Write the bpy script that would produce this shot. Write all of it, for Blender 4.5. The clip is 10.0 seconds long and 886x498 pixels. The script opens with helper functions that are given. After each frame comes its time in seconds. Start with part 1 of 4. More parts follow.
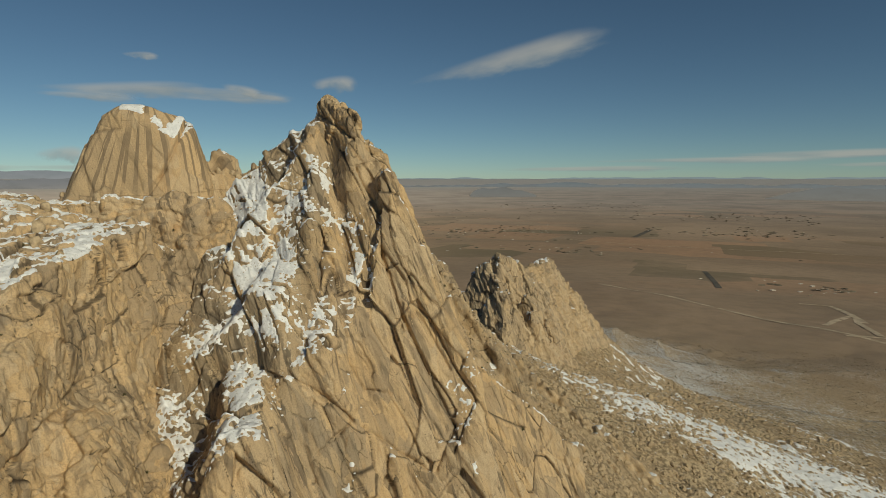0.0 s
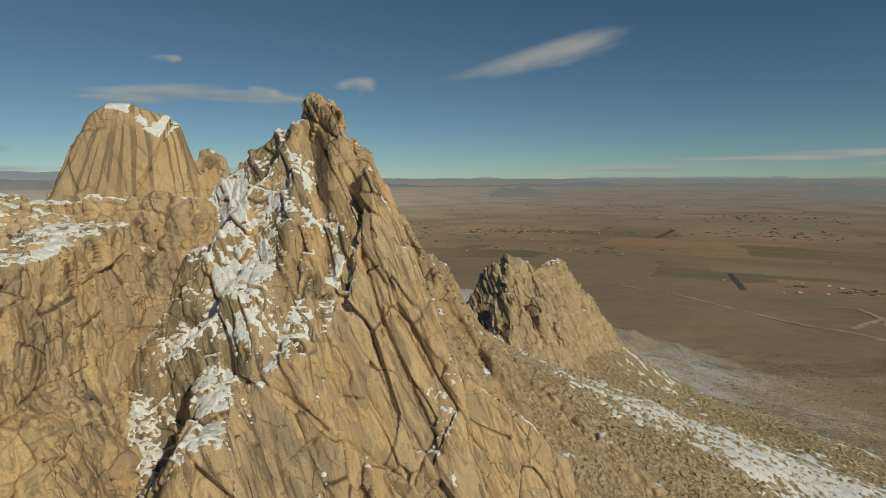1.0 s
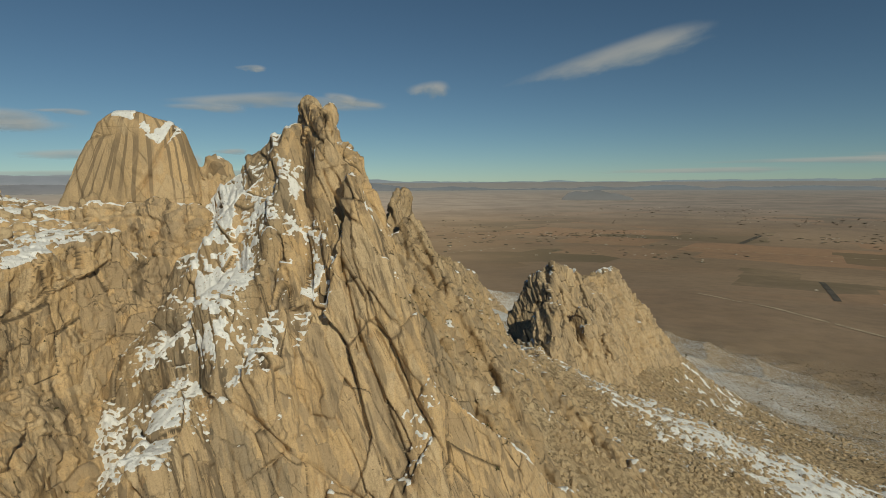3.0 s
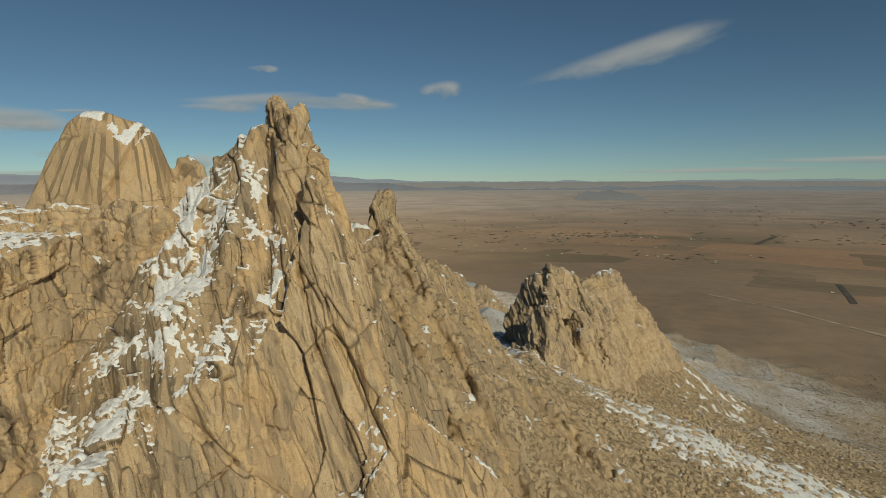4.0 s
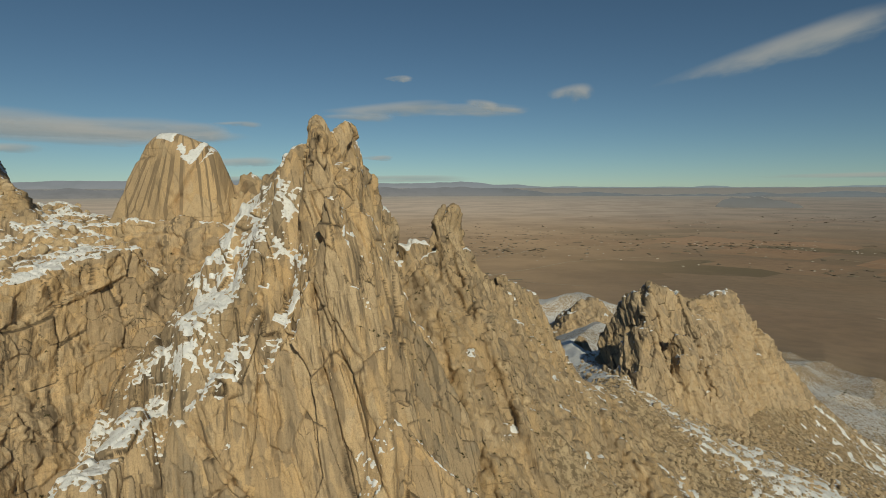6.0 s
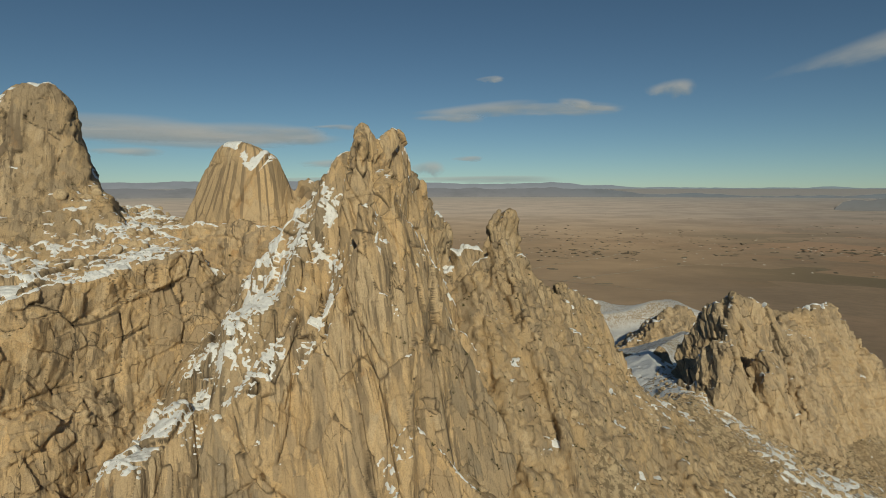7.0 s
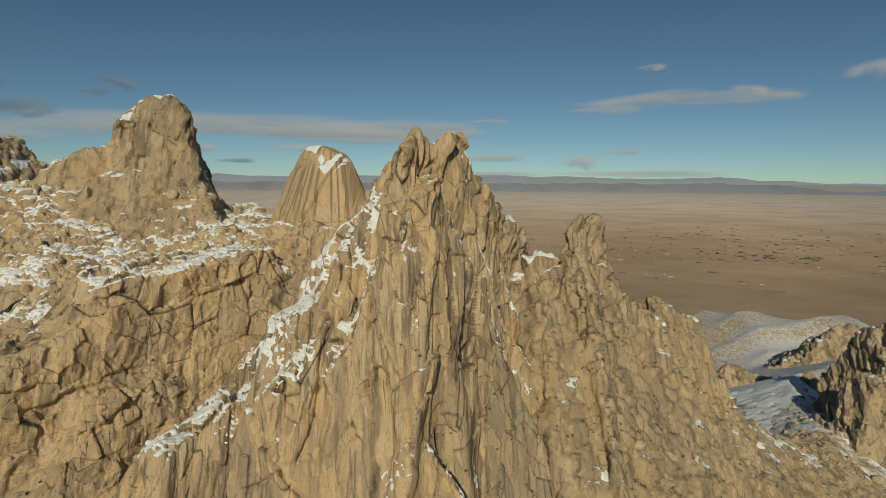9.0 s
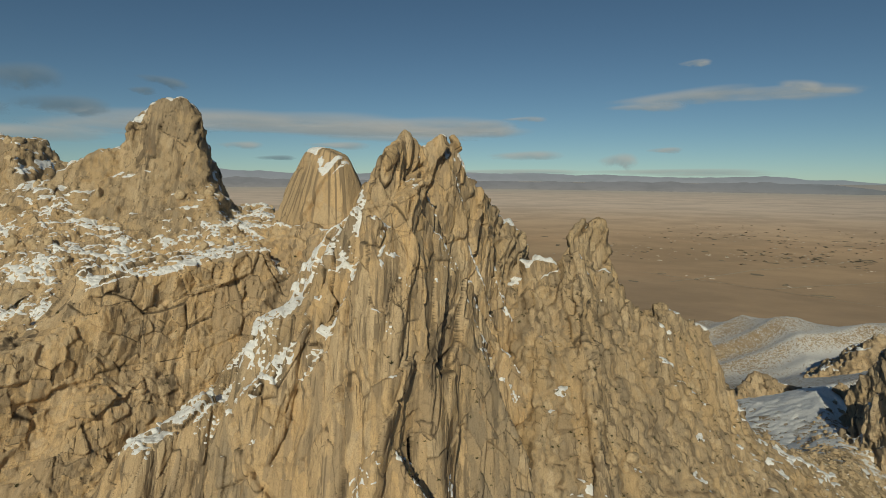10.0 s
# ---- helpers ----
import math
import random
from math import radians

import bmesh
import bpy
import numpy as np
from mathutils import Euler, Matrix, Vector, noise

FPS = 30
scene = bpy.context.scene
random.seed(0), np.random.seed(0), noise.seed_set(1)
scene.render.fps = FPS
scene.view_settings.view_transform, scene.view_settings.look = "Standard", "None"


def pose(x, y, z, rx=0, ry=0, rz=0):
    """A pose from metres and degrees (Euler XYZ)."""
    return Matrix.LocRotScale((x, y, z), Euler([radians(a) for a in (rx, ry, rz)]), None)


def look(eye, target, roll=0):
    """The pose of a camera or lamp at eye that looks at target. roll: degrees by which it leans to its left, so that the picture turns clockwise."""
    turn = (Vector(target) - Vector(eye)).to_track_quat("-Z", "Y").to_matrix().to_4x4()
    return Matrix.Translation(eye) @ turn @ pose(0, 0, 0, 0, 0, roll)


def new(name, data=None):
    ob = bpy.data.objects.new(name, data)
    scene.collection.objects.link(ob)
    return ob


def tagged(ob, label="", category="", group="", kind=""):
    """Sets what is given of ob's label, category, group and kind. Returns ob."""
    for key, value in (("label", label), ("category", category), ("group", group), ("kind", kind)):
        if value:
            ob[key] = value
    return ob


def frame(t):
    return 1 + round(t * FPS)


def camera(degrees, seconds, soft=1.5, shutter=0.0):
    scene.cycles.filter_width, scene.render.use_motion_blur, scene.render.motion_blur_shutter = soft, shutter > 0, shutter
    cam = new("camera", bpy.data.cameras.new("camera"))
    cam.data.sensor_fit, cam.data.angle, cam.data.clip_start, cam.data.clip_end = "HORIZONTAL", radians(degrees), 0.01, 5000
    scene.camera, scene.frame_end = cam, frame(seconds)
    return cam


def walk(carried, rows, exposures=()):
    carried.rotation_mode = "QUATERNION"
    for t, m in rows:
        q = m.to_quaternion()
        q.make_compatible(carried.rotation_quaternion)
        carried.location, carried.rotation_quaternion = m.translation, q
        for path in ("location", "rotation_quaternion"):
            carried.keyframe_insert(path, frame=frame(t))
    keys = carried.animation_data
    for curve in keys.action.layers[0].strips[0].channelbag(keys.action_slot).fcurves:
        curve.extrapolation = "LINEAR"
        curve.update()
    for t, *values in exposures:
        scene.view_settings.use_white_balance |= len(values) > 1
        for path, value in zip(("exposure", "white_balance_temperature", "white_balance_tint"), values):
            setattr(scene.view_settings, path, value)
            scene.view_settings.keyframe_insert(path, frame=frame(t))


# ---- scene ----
cam = camera(75.85, 10.0, 0.55)
PATH = [
    (0, (-0.000, 0.000, -0.000), (-0.001, 99.254, -12.190), -0.00),
    (0.5, (2.634, 1.559, -0.169), (2.048, 100.808, -12.381), -0.02),
    (1, (5.679, 3.318, -0.124), (2.036, 102.508, -12.298), -0.09),
    (1.5, (8.767, 5.176, -0.173), (0.718, 104.133, -12.121), -0.25),
    (2, (11.865, 7.098, -0.180), (-0.699, 105.593, -12.055), -0.42),
    (2.5, (14.839, 9.083, -0.061), (-0.183, 107.254, -11.755), -0.41),
    (2.7, (15.983, 9.769, 0.029), (0.361, 107.856, -11.582), -0.39),
    (3.8, (22.598, 14.250, 0.489), (5.257, 112.044, -11.155), -0.08),
    (4, (24.069, 14.949, 0.606), (5.785, 112.574, -11.011), -0.24),
    (4.5, (27.267, 17.175, 1.179), (5.925, 114.194, -10.308), -0.15),
    (5, (30.389, 19.438, 1.630), (6.581, 115.900, -9.693), -0.20),
    (5.5, (33.758, 21.763, 2.217), (4.214, 116.668, -8.745), -0.23),
    (5.7, (35.095, 22.719, 2.417), (0.791, 116.027, -8.391), -0.19),
    (6.8, (42.686, 26.872, 3.701), (-6.670, 113.197, -6.879), -0.09),
    (7, (43.981, 28.207, 3.801), (-9.359, 112.128, -6.784), -0.06),
    (7.5, (46.794, 31.468, 4.291), (-14.415, 109.737, -6.994), 0.06),
    (8, (49.640, 34.789, 4.760), (-15.473, 109.838, -6.551), 0.18),
    (8.5, (52.259, 38.172, 5.197), (-17.222, 109.161, -6.330), 0.28),
    (9, (54.697, 41.631, 5.701), (-18.536, 108.721, -5.954), 0.34),
    (9.5, (56.996, 45.096, 6.207), (-18.733, 109.324, -5.626), 0.49),
    (10, (59.104, 48.536, 6.765), (-18.271, 110.716, -5.352), 0.60),
]
walk(cam, [(t, look(eye, target, roll)) for t, eye, target, roll in PATH], [(0.0, 0.0, 6600, -4.0), (10.0, 0.0, 6600, -4.0)])

# ---- light ----
SUN_AZ, SUN_EL = 139.0, 30.0            # degrees clockwise from +y, degrees above the horizon
world = bpy.data.worlds.new("sky")
scene.world = world
world.use_nodes = True
wt = world.node_tree
sky = wt.nodes.new("ShaderNodeTexSky")
sky.sky_type, sky.sun_disc = "NISHITA", False
sky.sun_elevation, sky.sun_rotation = radians(SUN_EL), radians(SUN_AZ)
sky.altitude, sky.air_density, sky.dust_density, sky.ozone_density = 3000, 0.9, 0.6, 1.2
clear = wt.nodes.new("ShaderNodeMix")
clear.data_type, clear.blend_type = "RGBA", "MULTIPLY"
clear.inputs[0].default_value, clear.inputs[7].default_value = 1.0, (0.89, 0.995, 1.04, 1.0)
wt.links.new(sky.outputs[0], clear.inputs[6])
wt.links.new(clear.outputs[2], wt.nodes["Background"].inputs[0])
wt.nodes["Background"].inputs[1].default_value = 0.0445
sun_dir = Vector((math.sin(radians(SUN_AZ)) * math.cos(radians(SUN_EL)), math.cos(radians(SUN_AZ)) * math.cos(radians(SUN_EL)), math.sin(radians(SUN_EL))))
lamp = bpy.data.lights.new("sun", "SUN")
lamp.energy, lamp.angle, lamp.color = 3.1, radians(0.5), (1.0, 0.868, 0.70)
sun = new("sun", lamp)
sun.matrix_world = look(sun_dir * 400, (0, 0, 0))


# ---- numeric tools ----
TABLE = np.random.RandomState(7).rand(64, 64, 64).astype(np.float32)


def vnoise(p):
    """Smooth value noise in 0..1 at points p (n, 3)."""
    i = np.floor(p).astype(np.int32)
    f = (p - i).astype(np.float32)
    f = f * f * (3 - 2 * f)
    i0, i1 = i & 63, (i + 1) & 63
    out = 0
    for a, wa, xa in ((0, 1 - f[:, 0], i0[:, 0]), (1, f[:, 0], i1[:, 0])):
        for b, wb, yb in ((0, 1 - f[:, 1], i0[:, 1]), (1, f[:, 1], i1[:, 1])):
            out = out + wa * wb * (TABLE[xa, yb, i0[:, 2]] * (1 - f[:, 2]) + TABLE[xa, yb, i1[:, 2]] * f[:, 2])
    return out


def fbm(p, octaves=3, gain=0.5):
    total, amp, norm = 0, 1.0, 0.0
    for k in range(octaves):
        total, norm = total + amp * vnoise(p * 2.03**k + 17.3 * k), norm + amp
        amp *= gain
    return total / norm


def cells(p, seed=0):
    """Nearest and second nearest distance, the cell's random numbers and its centre, for jittered cells of size 1."""
    p = p.astype(np.float32)
    base = np.floor(p - 0.5).astype(np.int32)
    n = len(p)
    d1, d2 = np.full(n, 9.0, np.float32), np.full(n, 9.0, np.float32)
    best = np.zeros((n, 3), np.int32)
    centre = np.zeros((n, 3), np.float32)
    for dx in (0, 1):
        for dy in (0, 1):
            for dz in (0, 1):
                c = base + np.array((dx, dy, dz), np.int32)
                w = (c + seed * 11) & 63
                j = np.stack([TABLE[w[:, 0], w[:, 1], w[:, 2]], TABLE[w[:, 1], w[:, 2], w[:, 0]], TABLE[w[:, 2], w[:, 0], w[:, 1]]], 1)
                q = (c + 0.18 + 0.64 * j).astype(np.float32)
                d = np.sqrt(((q - p) ** 2).sum(1))
                near = d < d1
                d2 = np.where(near, d1, np.minimum(d2, d))
                d1 = np.where(near, d, d1)
                best[near], centre[near] = c[near], q[near]
    w = (best + 5 + seed * 3) & 63
    r = np.stack([TABLE[w[:, 2], w[:, 1], w[:, 0]], TABLE[w[:, 0], w[:, 2], w[:, 1]], TABLE[w[:, 1], w[:, 0], w[:, 2]]], 1)
    return d1, d2, r, centre


def rib(name, a, b, left, right, back, front, wide=1.0, soft=0.8):
    """A wedge of rock with a crest from a to b: slopes in degrees to its left and right, behind a and before b."""
    a, b = np.array(a, float), np.array(b, float)
    t = (b - a) / np.linalg.norm(b - a)
    u = np.array((t[0], t[1], 0)) / np.hypot(t[0], t[1])
    n = np.array((-u[1], u[0], 0))
    planes = []
    for side, slope in ((n, left), (-n, right)):
        v = side * math.cos(radians(slope)) - np.array((0, 0, math.sin(radians(slope))))
        m = np.cross(t, v)
        m = m / np.linalg.norm(m) * (1 if m @ side > 0 else -1)
        planes.append((m, m @ (a + side * wide)))
    for end, at, slope in ((-u, a, back), (u, b, front)):
        m = end * math.sin(radians(slope)) + np.array((0, 0, math.cos(radians(slope))))
        planes.append((m, m @ (at + end * 0.3 * wide)))
    cap = np.cross(t, n)
    cap = cap * (1 if cap[2] > 0 else -1)
    planes.append((cap, cap @ a))
    return planes, soft, name


def boss(name, centre, faces, soft=1.0):
    """A round block of rock out of faces round its centre: compass direction, steepness and distance."""
    planes = []
    for turn, steep, reach in faces:
        t, s = radians(turn), radians(steep)
        m = np.array((math.cos(t) * math.sin(s), math.sin(t) * math.sin(s), math.cos(s)))
        planes.append((m, m @ np.array(centre, float) + reach))
    return planes, soft, name


def solid(ribs, join=1.0):
    """The distance function of ribs joined together."""
    def f(p):
        out = None
        for planes, soft, *_ in ribs:
            d = None
            for m, c in planes:
                e = p @ m.astype(np.float32) - np.float32(c)
                if d is None:
                    d = e
                else:
                    h = np.maximum(soft - np.abs(d - e), 0) / soft
                    d = np.maximum(d, e) + h * h * soft * 0.25
            if out is None:
                out = d
            else:
                h = np.maximum(join - np.abs(out - d), 0) / join
                out = np.minimum(out, d) - h * h * join * 0.25
        return out
    return f


def skin(f, lo, hi, h):
    """Vertices and quads of the surface f = 0 within a box, on a grid of step h."""
    axes = [np.arange(l, u, h, dtype=np.float32) for l, u in zip(lo, hi)]
    nx, ny, nz = (len(a) for a in axes)
    F = np.empty((nx, ny, nz), np.float32)
    yz = np.stack(np.meshgrid(axes[1], axes[2], indexing="ij"), -1).reshape(-1, 2)
    for i, x in enumerate(axes[0]):
        F[i] = f(np.concatenate([np.full((len(yz), 1), x, np.float32), yz], 1)).reshape(ny, nz)
    s = F < 0
    corners = [(a, b, c) for a in (0, 1) for b in (0, 1) for c in (0, 1)]
    cut = lambda g, a, b, c: g[a:nx - 1 + a, b:ny - 1 + b, c:nz - 1 + c]
    some = np.zeros((nx - 1, ny - 1, nz - 1), np.int8)
    for c in corners:
        some += cut(s, *c)
    mixed = (some > 0) & (some < 8)
    cell = np.argwhere(mixed)
    index = np.full(mixed.shape, -1, np.int64)
    index[mixed] = np.arange(len(cell))
    v = {c: F[cell[:, 0] + c[0], cell[:, 1] + c[1], cell[:, 2] + c[2]] for c in corners}
    place, count = np.zeros((len(cell), 3), np.float32), np.zeros(len(cell), np.float32)
    for c in corners:
        for k in range(3):
            if c[k] == 0:
                e = list(c)
                e[k] = 1
                a, b = v[c], v[tuple(e)]
                cross = (a < 0) != (b < 0)
                w = np.where(cross, a / np.where(cross, a - b, 1), 0)
                q = np.tile(np.array(c, np.float32), (len(cell), 1))
                q[:, k] = w
                place[cross] += q[cross]
                count += cross
    verts = (cell + place / count[:, None]) * h + np.array(lo, np.float32)
    quads = []
    for k in range(3):
        step = np.eye(3, dtype=int)[k]
        a = s[:nx - step[0], :ny - step[1], :nz - step[2]]
        b = s[step[0]:, step[1]:, step[2]:]
        edge = np.argwhere(a != b)
        inside = a[tuple(edge.T)]
        o1, o2 = np.eye(3, dtype=int)[(k + 1) % 3], np.eye(3, dtype=int)[(k + 2) % 3]
        keep = (edge[:, (k + 1) % 3] > 0) & (edge[:, (k + 2) % 3] > 0)
        for o, size in ((0, nx), (1, ny), (2, nz)):
            keep &= edge[:, o] < size - 1
        edge, inside = edge[keep], inside[keep]
        ring = [index[tuple((edge - d).T)] for d in (o1 + o2, o2, 0 * o1, o1)]
        q = np.stack(ring, 1)
        q[~inside] = q[~inside][:, ::-1]
        quads.append(q)
    return verts, np.concatenate(quads)


def split(verts, quads):
    """Each quad into four."""
    n = len(verts)
    e = np.stack([quads, np.roll(quads, -1, 1)], -1).reshape(-1, 2)
    e.sort(1)
    key, back = np.unique(e[:, 0] * np.int64(n) + e[:, 1], return_inverse=True)
    mid = (verts[key // n] + verts[key % n]) / 2
    centre = verts[quads].mean(1)
    back = back.reshape(-1, 4) + n
    c = n + len(key) + np.arange(len(quads))
    made = [np.stack([quads[:, k], back[:, k], c, back[:, k - 1]], 1) for k in range(4)]
    return np.concatenate([verts, mid, centre]), np.concatenate(made)


def normals(verts, quads):
    d1, d2 = verts[quads[:, 2]] - verts[quads[:, 0]], verts[quads[:, 3]] - verts[quads[:, 1]]
    fn = np.cross(d1, d2)
    out = np.zeros_like(verts)
    for k in range(3):
        for j in range(4):
            out[:, k] += np.bincount(quads[:, j], fn[:, k], len(verts))
    return out / (np.linalg.norm(out, axis=1, keepdims=True) + 1e-9)


def smooth(verts, quads, rounds=1, values=None):
    """Evens out vertices, or values at them, over their neighbours."""
    x = verts if values is None else values.reshape(len(verts), -1)
    for _ in range(rounds):
        total, count = np.zeros_like(x, dtype=np.float64), np.zeros(len(verts))
        for j in range(4):
            for o in (1, 3):
                count += np.bincount(quads[:, j], minlength=len(verts))
                for k in range(x.shape[1]):
                    total[:, k] += np.bincount(quads[:, j], x[quads[:, (j + o) % 4], k], len(verts))
        x = (0.5 * x + 0.5 * total / np.maximum(count, 1)[:, None]).astype(np.float32)
    return x if values is None else x.reshape(values.shape)


def mesh_of(name, verts, quads, material, flat=False):
    me = bpy.data.meshes.new(name)
    me.vertices.add(len(verts))
    me.vertices.foreach_set("co", np.ascontiguousarray(verts, np.float32).ravel())
    me.loops.add(quads.size)
    me.loops.foreach_set("vertex_index", quads.ravel().astype(np.int32))
    me.polygons.add(len(quads))
    me.polygons.foreach_set("loop_start", np.arange(0, quads.size, quads.shape[1], dtype=np.int32))
    me.update(calc_edges=True)
    me.polygons.foreach_set("use_smooth", np.full(len(quads), not flat))
    me.materials.append(material)
    return me


def note(me, key, values):
    """A number for each vertex, for the material."""
    me.attributes.new(key, "FLOAT", "POINT").data.foreach_set("value", np.ascontiguousarray(values, np.float32))
    return me


def part(name, mesh, parent, label=""):
    ob = new(name, mesh)
    ob.parent = parent
    if label:
        ob["label"] = label
    return ob



# ---- materials ----
def material(name, rough=0.9):
    m = bpy.data.materials.new(name)
    m.use_nodes = True
    nodes, links = m.node_tree.nodes, m.node_tree.links
    b = nodes["Principled BSDF"]
    b.inputs["Roughness"].default_value = rough
    b.inputs["Specular IOR Level"].default_value = 0.25
    return m, nodes, links, b


class Nodes:
    """Short ways to lay nodes."""

    def __init__(self, nodes, links, coord="Object"):
        self.nodes, self.links = nodes, links
        self.coord = nodes.new("ShaderNodeTexCoord").outputs[coord]

    def place(self, scale, turn=(0, 0, 0), source=None):
        n = self.nodes.new("ShaderNodeMapping")
        n.inputs["Scale"].default_value = scale
        n.inputs["Rotation"].default_value = [radians(a) for a in turn]
        self.links.new(source or self.coord, n.inputs["Vector"])
        return n.outputs[0]

    def noise(self, vector, scale=1.0, detail=4.0, rough=0.55, warp=0.0):
        n = self.nodes.new("ShaderNodeTexNoise")
        n.inputs["Scale"].default_value, n.inputs["Detail"].default_value = scale, detail
        n.inputs["Roughness"].default_value, n.inputs["Distortion"].default_value = rough, warp
        self.links.new(vector, n.inputs["Vector"])
        return n.outputs["Fac"]

    def edges(self, vector, scale):
        n = self.nodes.new("ShaderNodeTexVoronoi")
        n.feature = "DISTANCE_TO_EDGE"
        n.inputs["Scale"].default_value = scale
        self.links.new(vector, n.inputs["Vector"])
        return n.outputs["Distance"]

    def blocks(self, vector, scale, metric="EUCLIDEAN"):
        n = self.nodes.new("ShaderNodeTexVoronoi")
        n.distance = metric
        n.inputs["Scale"].default_value = scale
        self.links.new(vector, n.inputs["Vector"])
        return n.outputs["Color"], n.outputs["Distance"]

    def stir(self, vector, scale, amount):
        """The vector pushed about by noise."""
        n = self.nodes.new("ShaderNodeTexNoise")
        n.inputs["Scale"].default_value, n.inputs["Detail"].default_value = scale, 3.0
        self.links.new(vector, n.inputs["Vector"])
        s = self.nodes.new("ShaderNodeVectorMath")
        s.operation = "MULTIPLY_ADD"
        self.links.new(n.outputs["Color"], s.inputs[0])
        s.inputs[1].default_value = (amount, amount, amount)
        self.links.new(vector, s.inputs[2])
        return s.outputs[0]

    def facets(self, vector):
        """Flat tilted faces: their height, the distance to their edges and a random number for each."""
        n = self.nodes.new("ShaderNodeTexVoronoi")
        n.inputs["Scale"].default_value = 1.0
        self.links.new(vector, n.inputs["Vector"])
        d, c, h = (self.nodes.new("ShaderNodeVectorMath") for _ in range(3))
        d.operation, c.operation, h.operation = "SUBTRACT", "SUBTRACT", "DOT_PRODUCT"
        self.links.new(vector, d.inputs[0])
        self.links.new(n.outputs["Position"], d.inputs[1])
        self.links.new(n.outputs["Color"], c.inputs[0])
        c.inputs[1].default_value = (0.5, 0.5, 0.5)
        self.links.new(d.outputs[0], h.inputs[0])
        self.links.new(c.outputs[0], h.inputs[1])
        return h.outputs["Value"], self.edges(vector, 1.0), self.sep(n.outputs["Color"])[1]

    def ramp(self, value, low, high, out=(0.0, 1.0)):
        n = self.nodes.new("ShaderNodeMapRange")
        n.interpolation_type = "SMOOTHSTEP"
        for k, v in zip(("From Min", "From Max", "To Min", "To Max"), (low, high, *out)):
            n.inputs[k].default_value = v
        self.links.new(value, n.inputs["Value"])
        return n.outputs[0]

    def math(self, how, a, b):
        n = self.nodes.new("ShaderNodeMath")
        n.operation = how
        for s, v in zip(n.inputs, (a, b)):
            if isinstance(v, (int, float)):
                s.default_value = v
            else:
                self.links.new(v, s)
        return n.outputs[0]

    def mix(self, amount, a, b, how="MIX"):
        n = self.nodes.new("ShaderNodeMix")
        n.data_type, n.blend_type = "RGBA", how
        for s, v in zip((n.inputs[0], n.inputs[6], n.inputs[7]), (amount, a, b)):
            if isinstance(v, (int, float)):
                s.default_value = v
            elif isinstance(v, tuple):
                s.default_value = (*v, 1)
            else:
                self.links.new(v, s)
        return n.outputs[2]

    def bump(self, height, distance, strength=1.0, after=None):
        n = self.nodes.new("ShaderNodeBump")
        n.inputs["Distance"].default_value, n.inputs["Strength"].default_value = distance, strength
        self.links.new(height, n.inputs["Height"])
        if after:
            self.links.new(after, n.inputs["Normal"])
        return n.outputs[0]

    def sep(self, vector):
        n = self.nodes.new("ShaderNodeSeparateXYZ")
        self.links.new(vector, n.inputs[0])
        return n.outputs


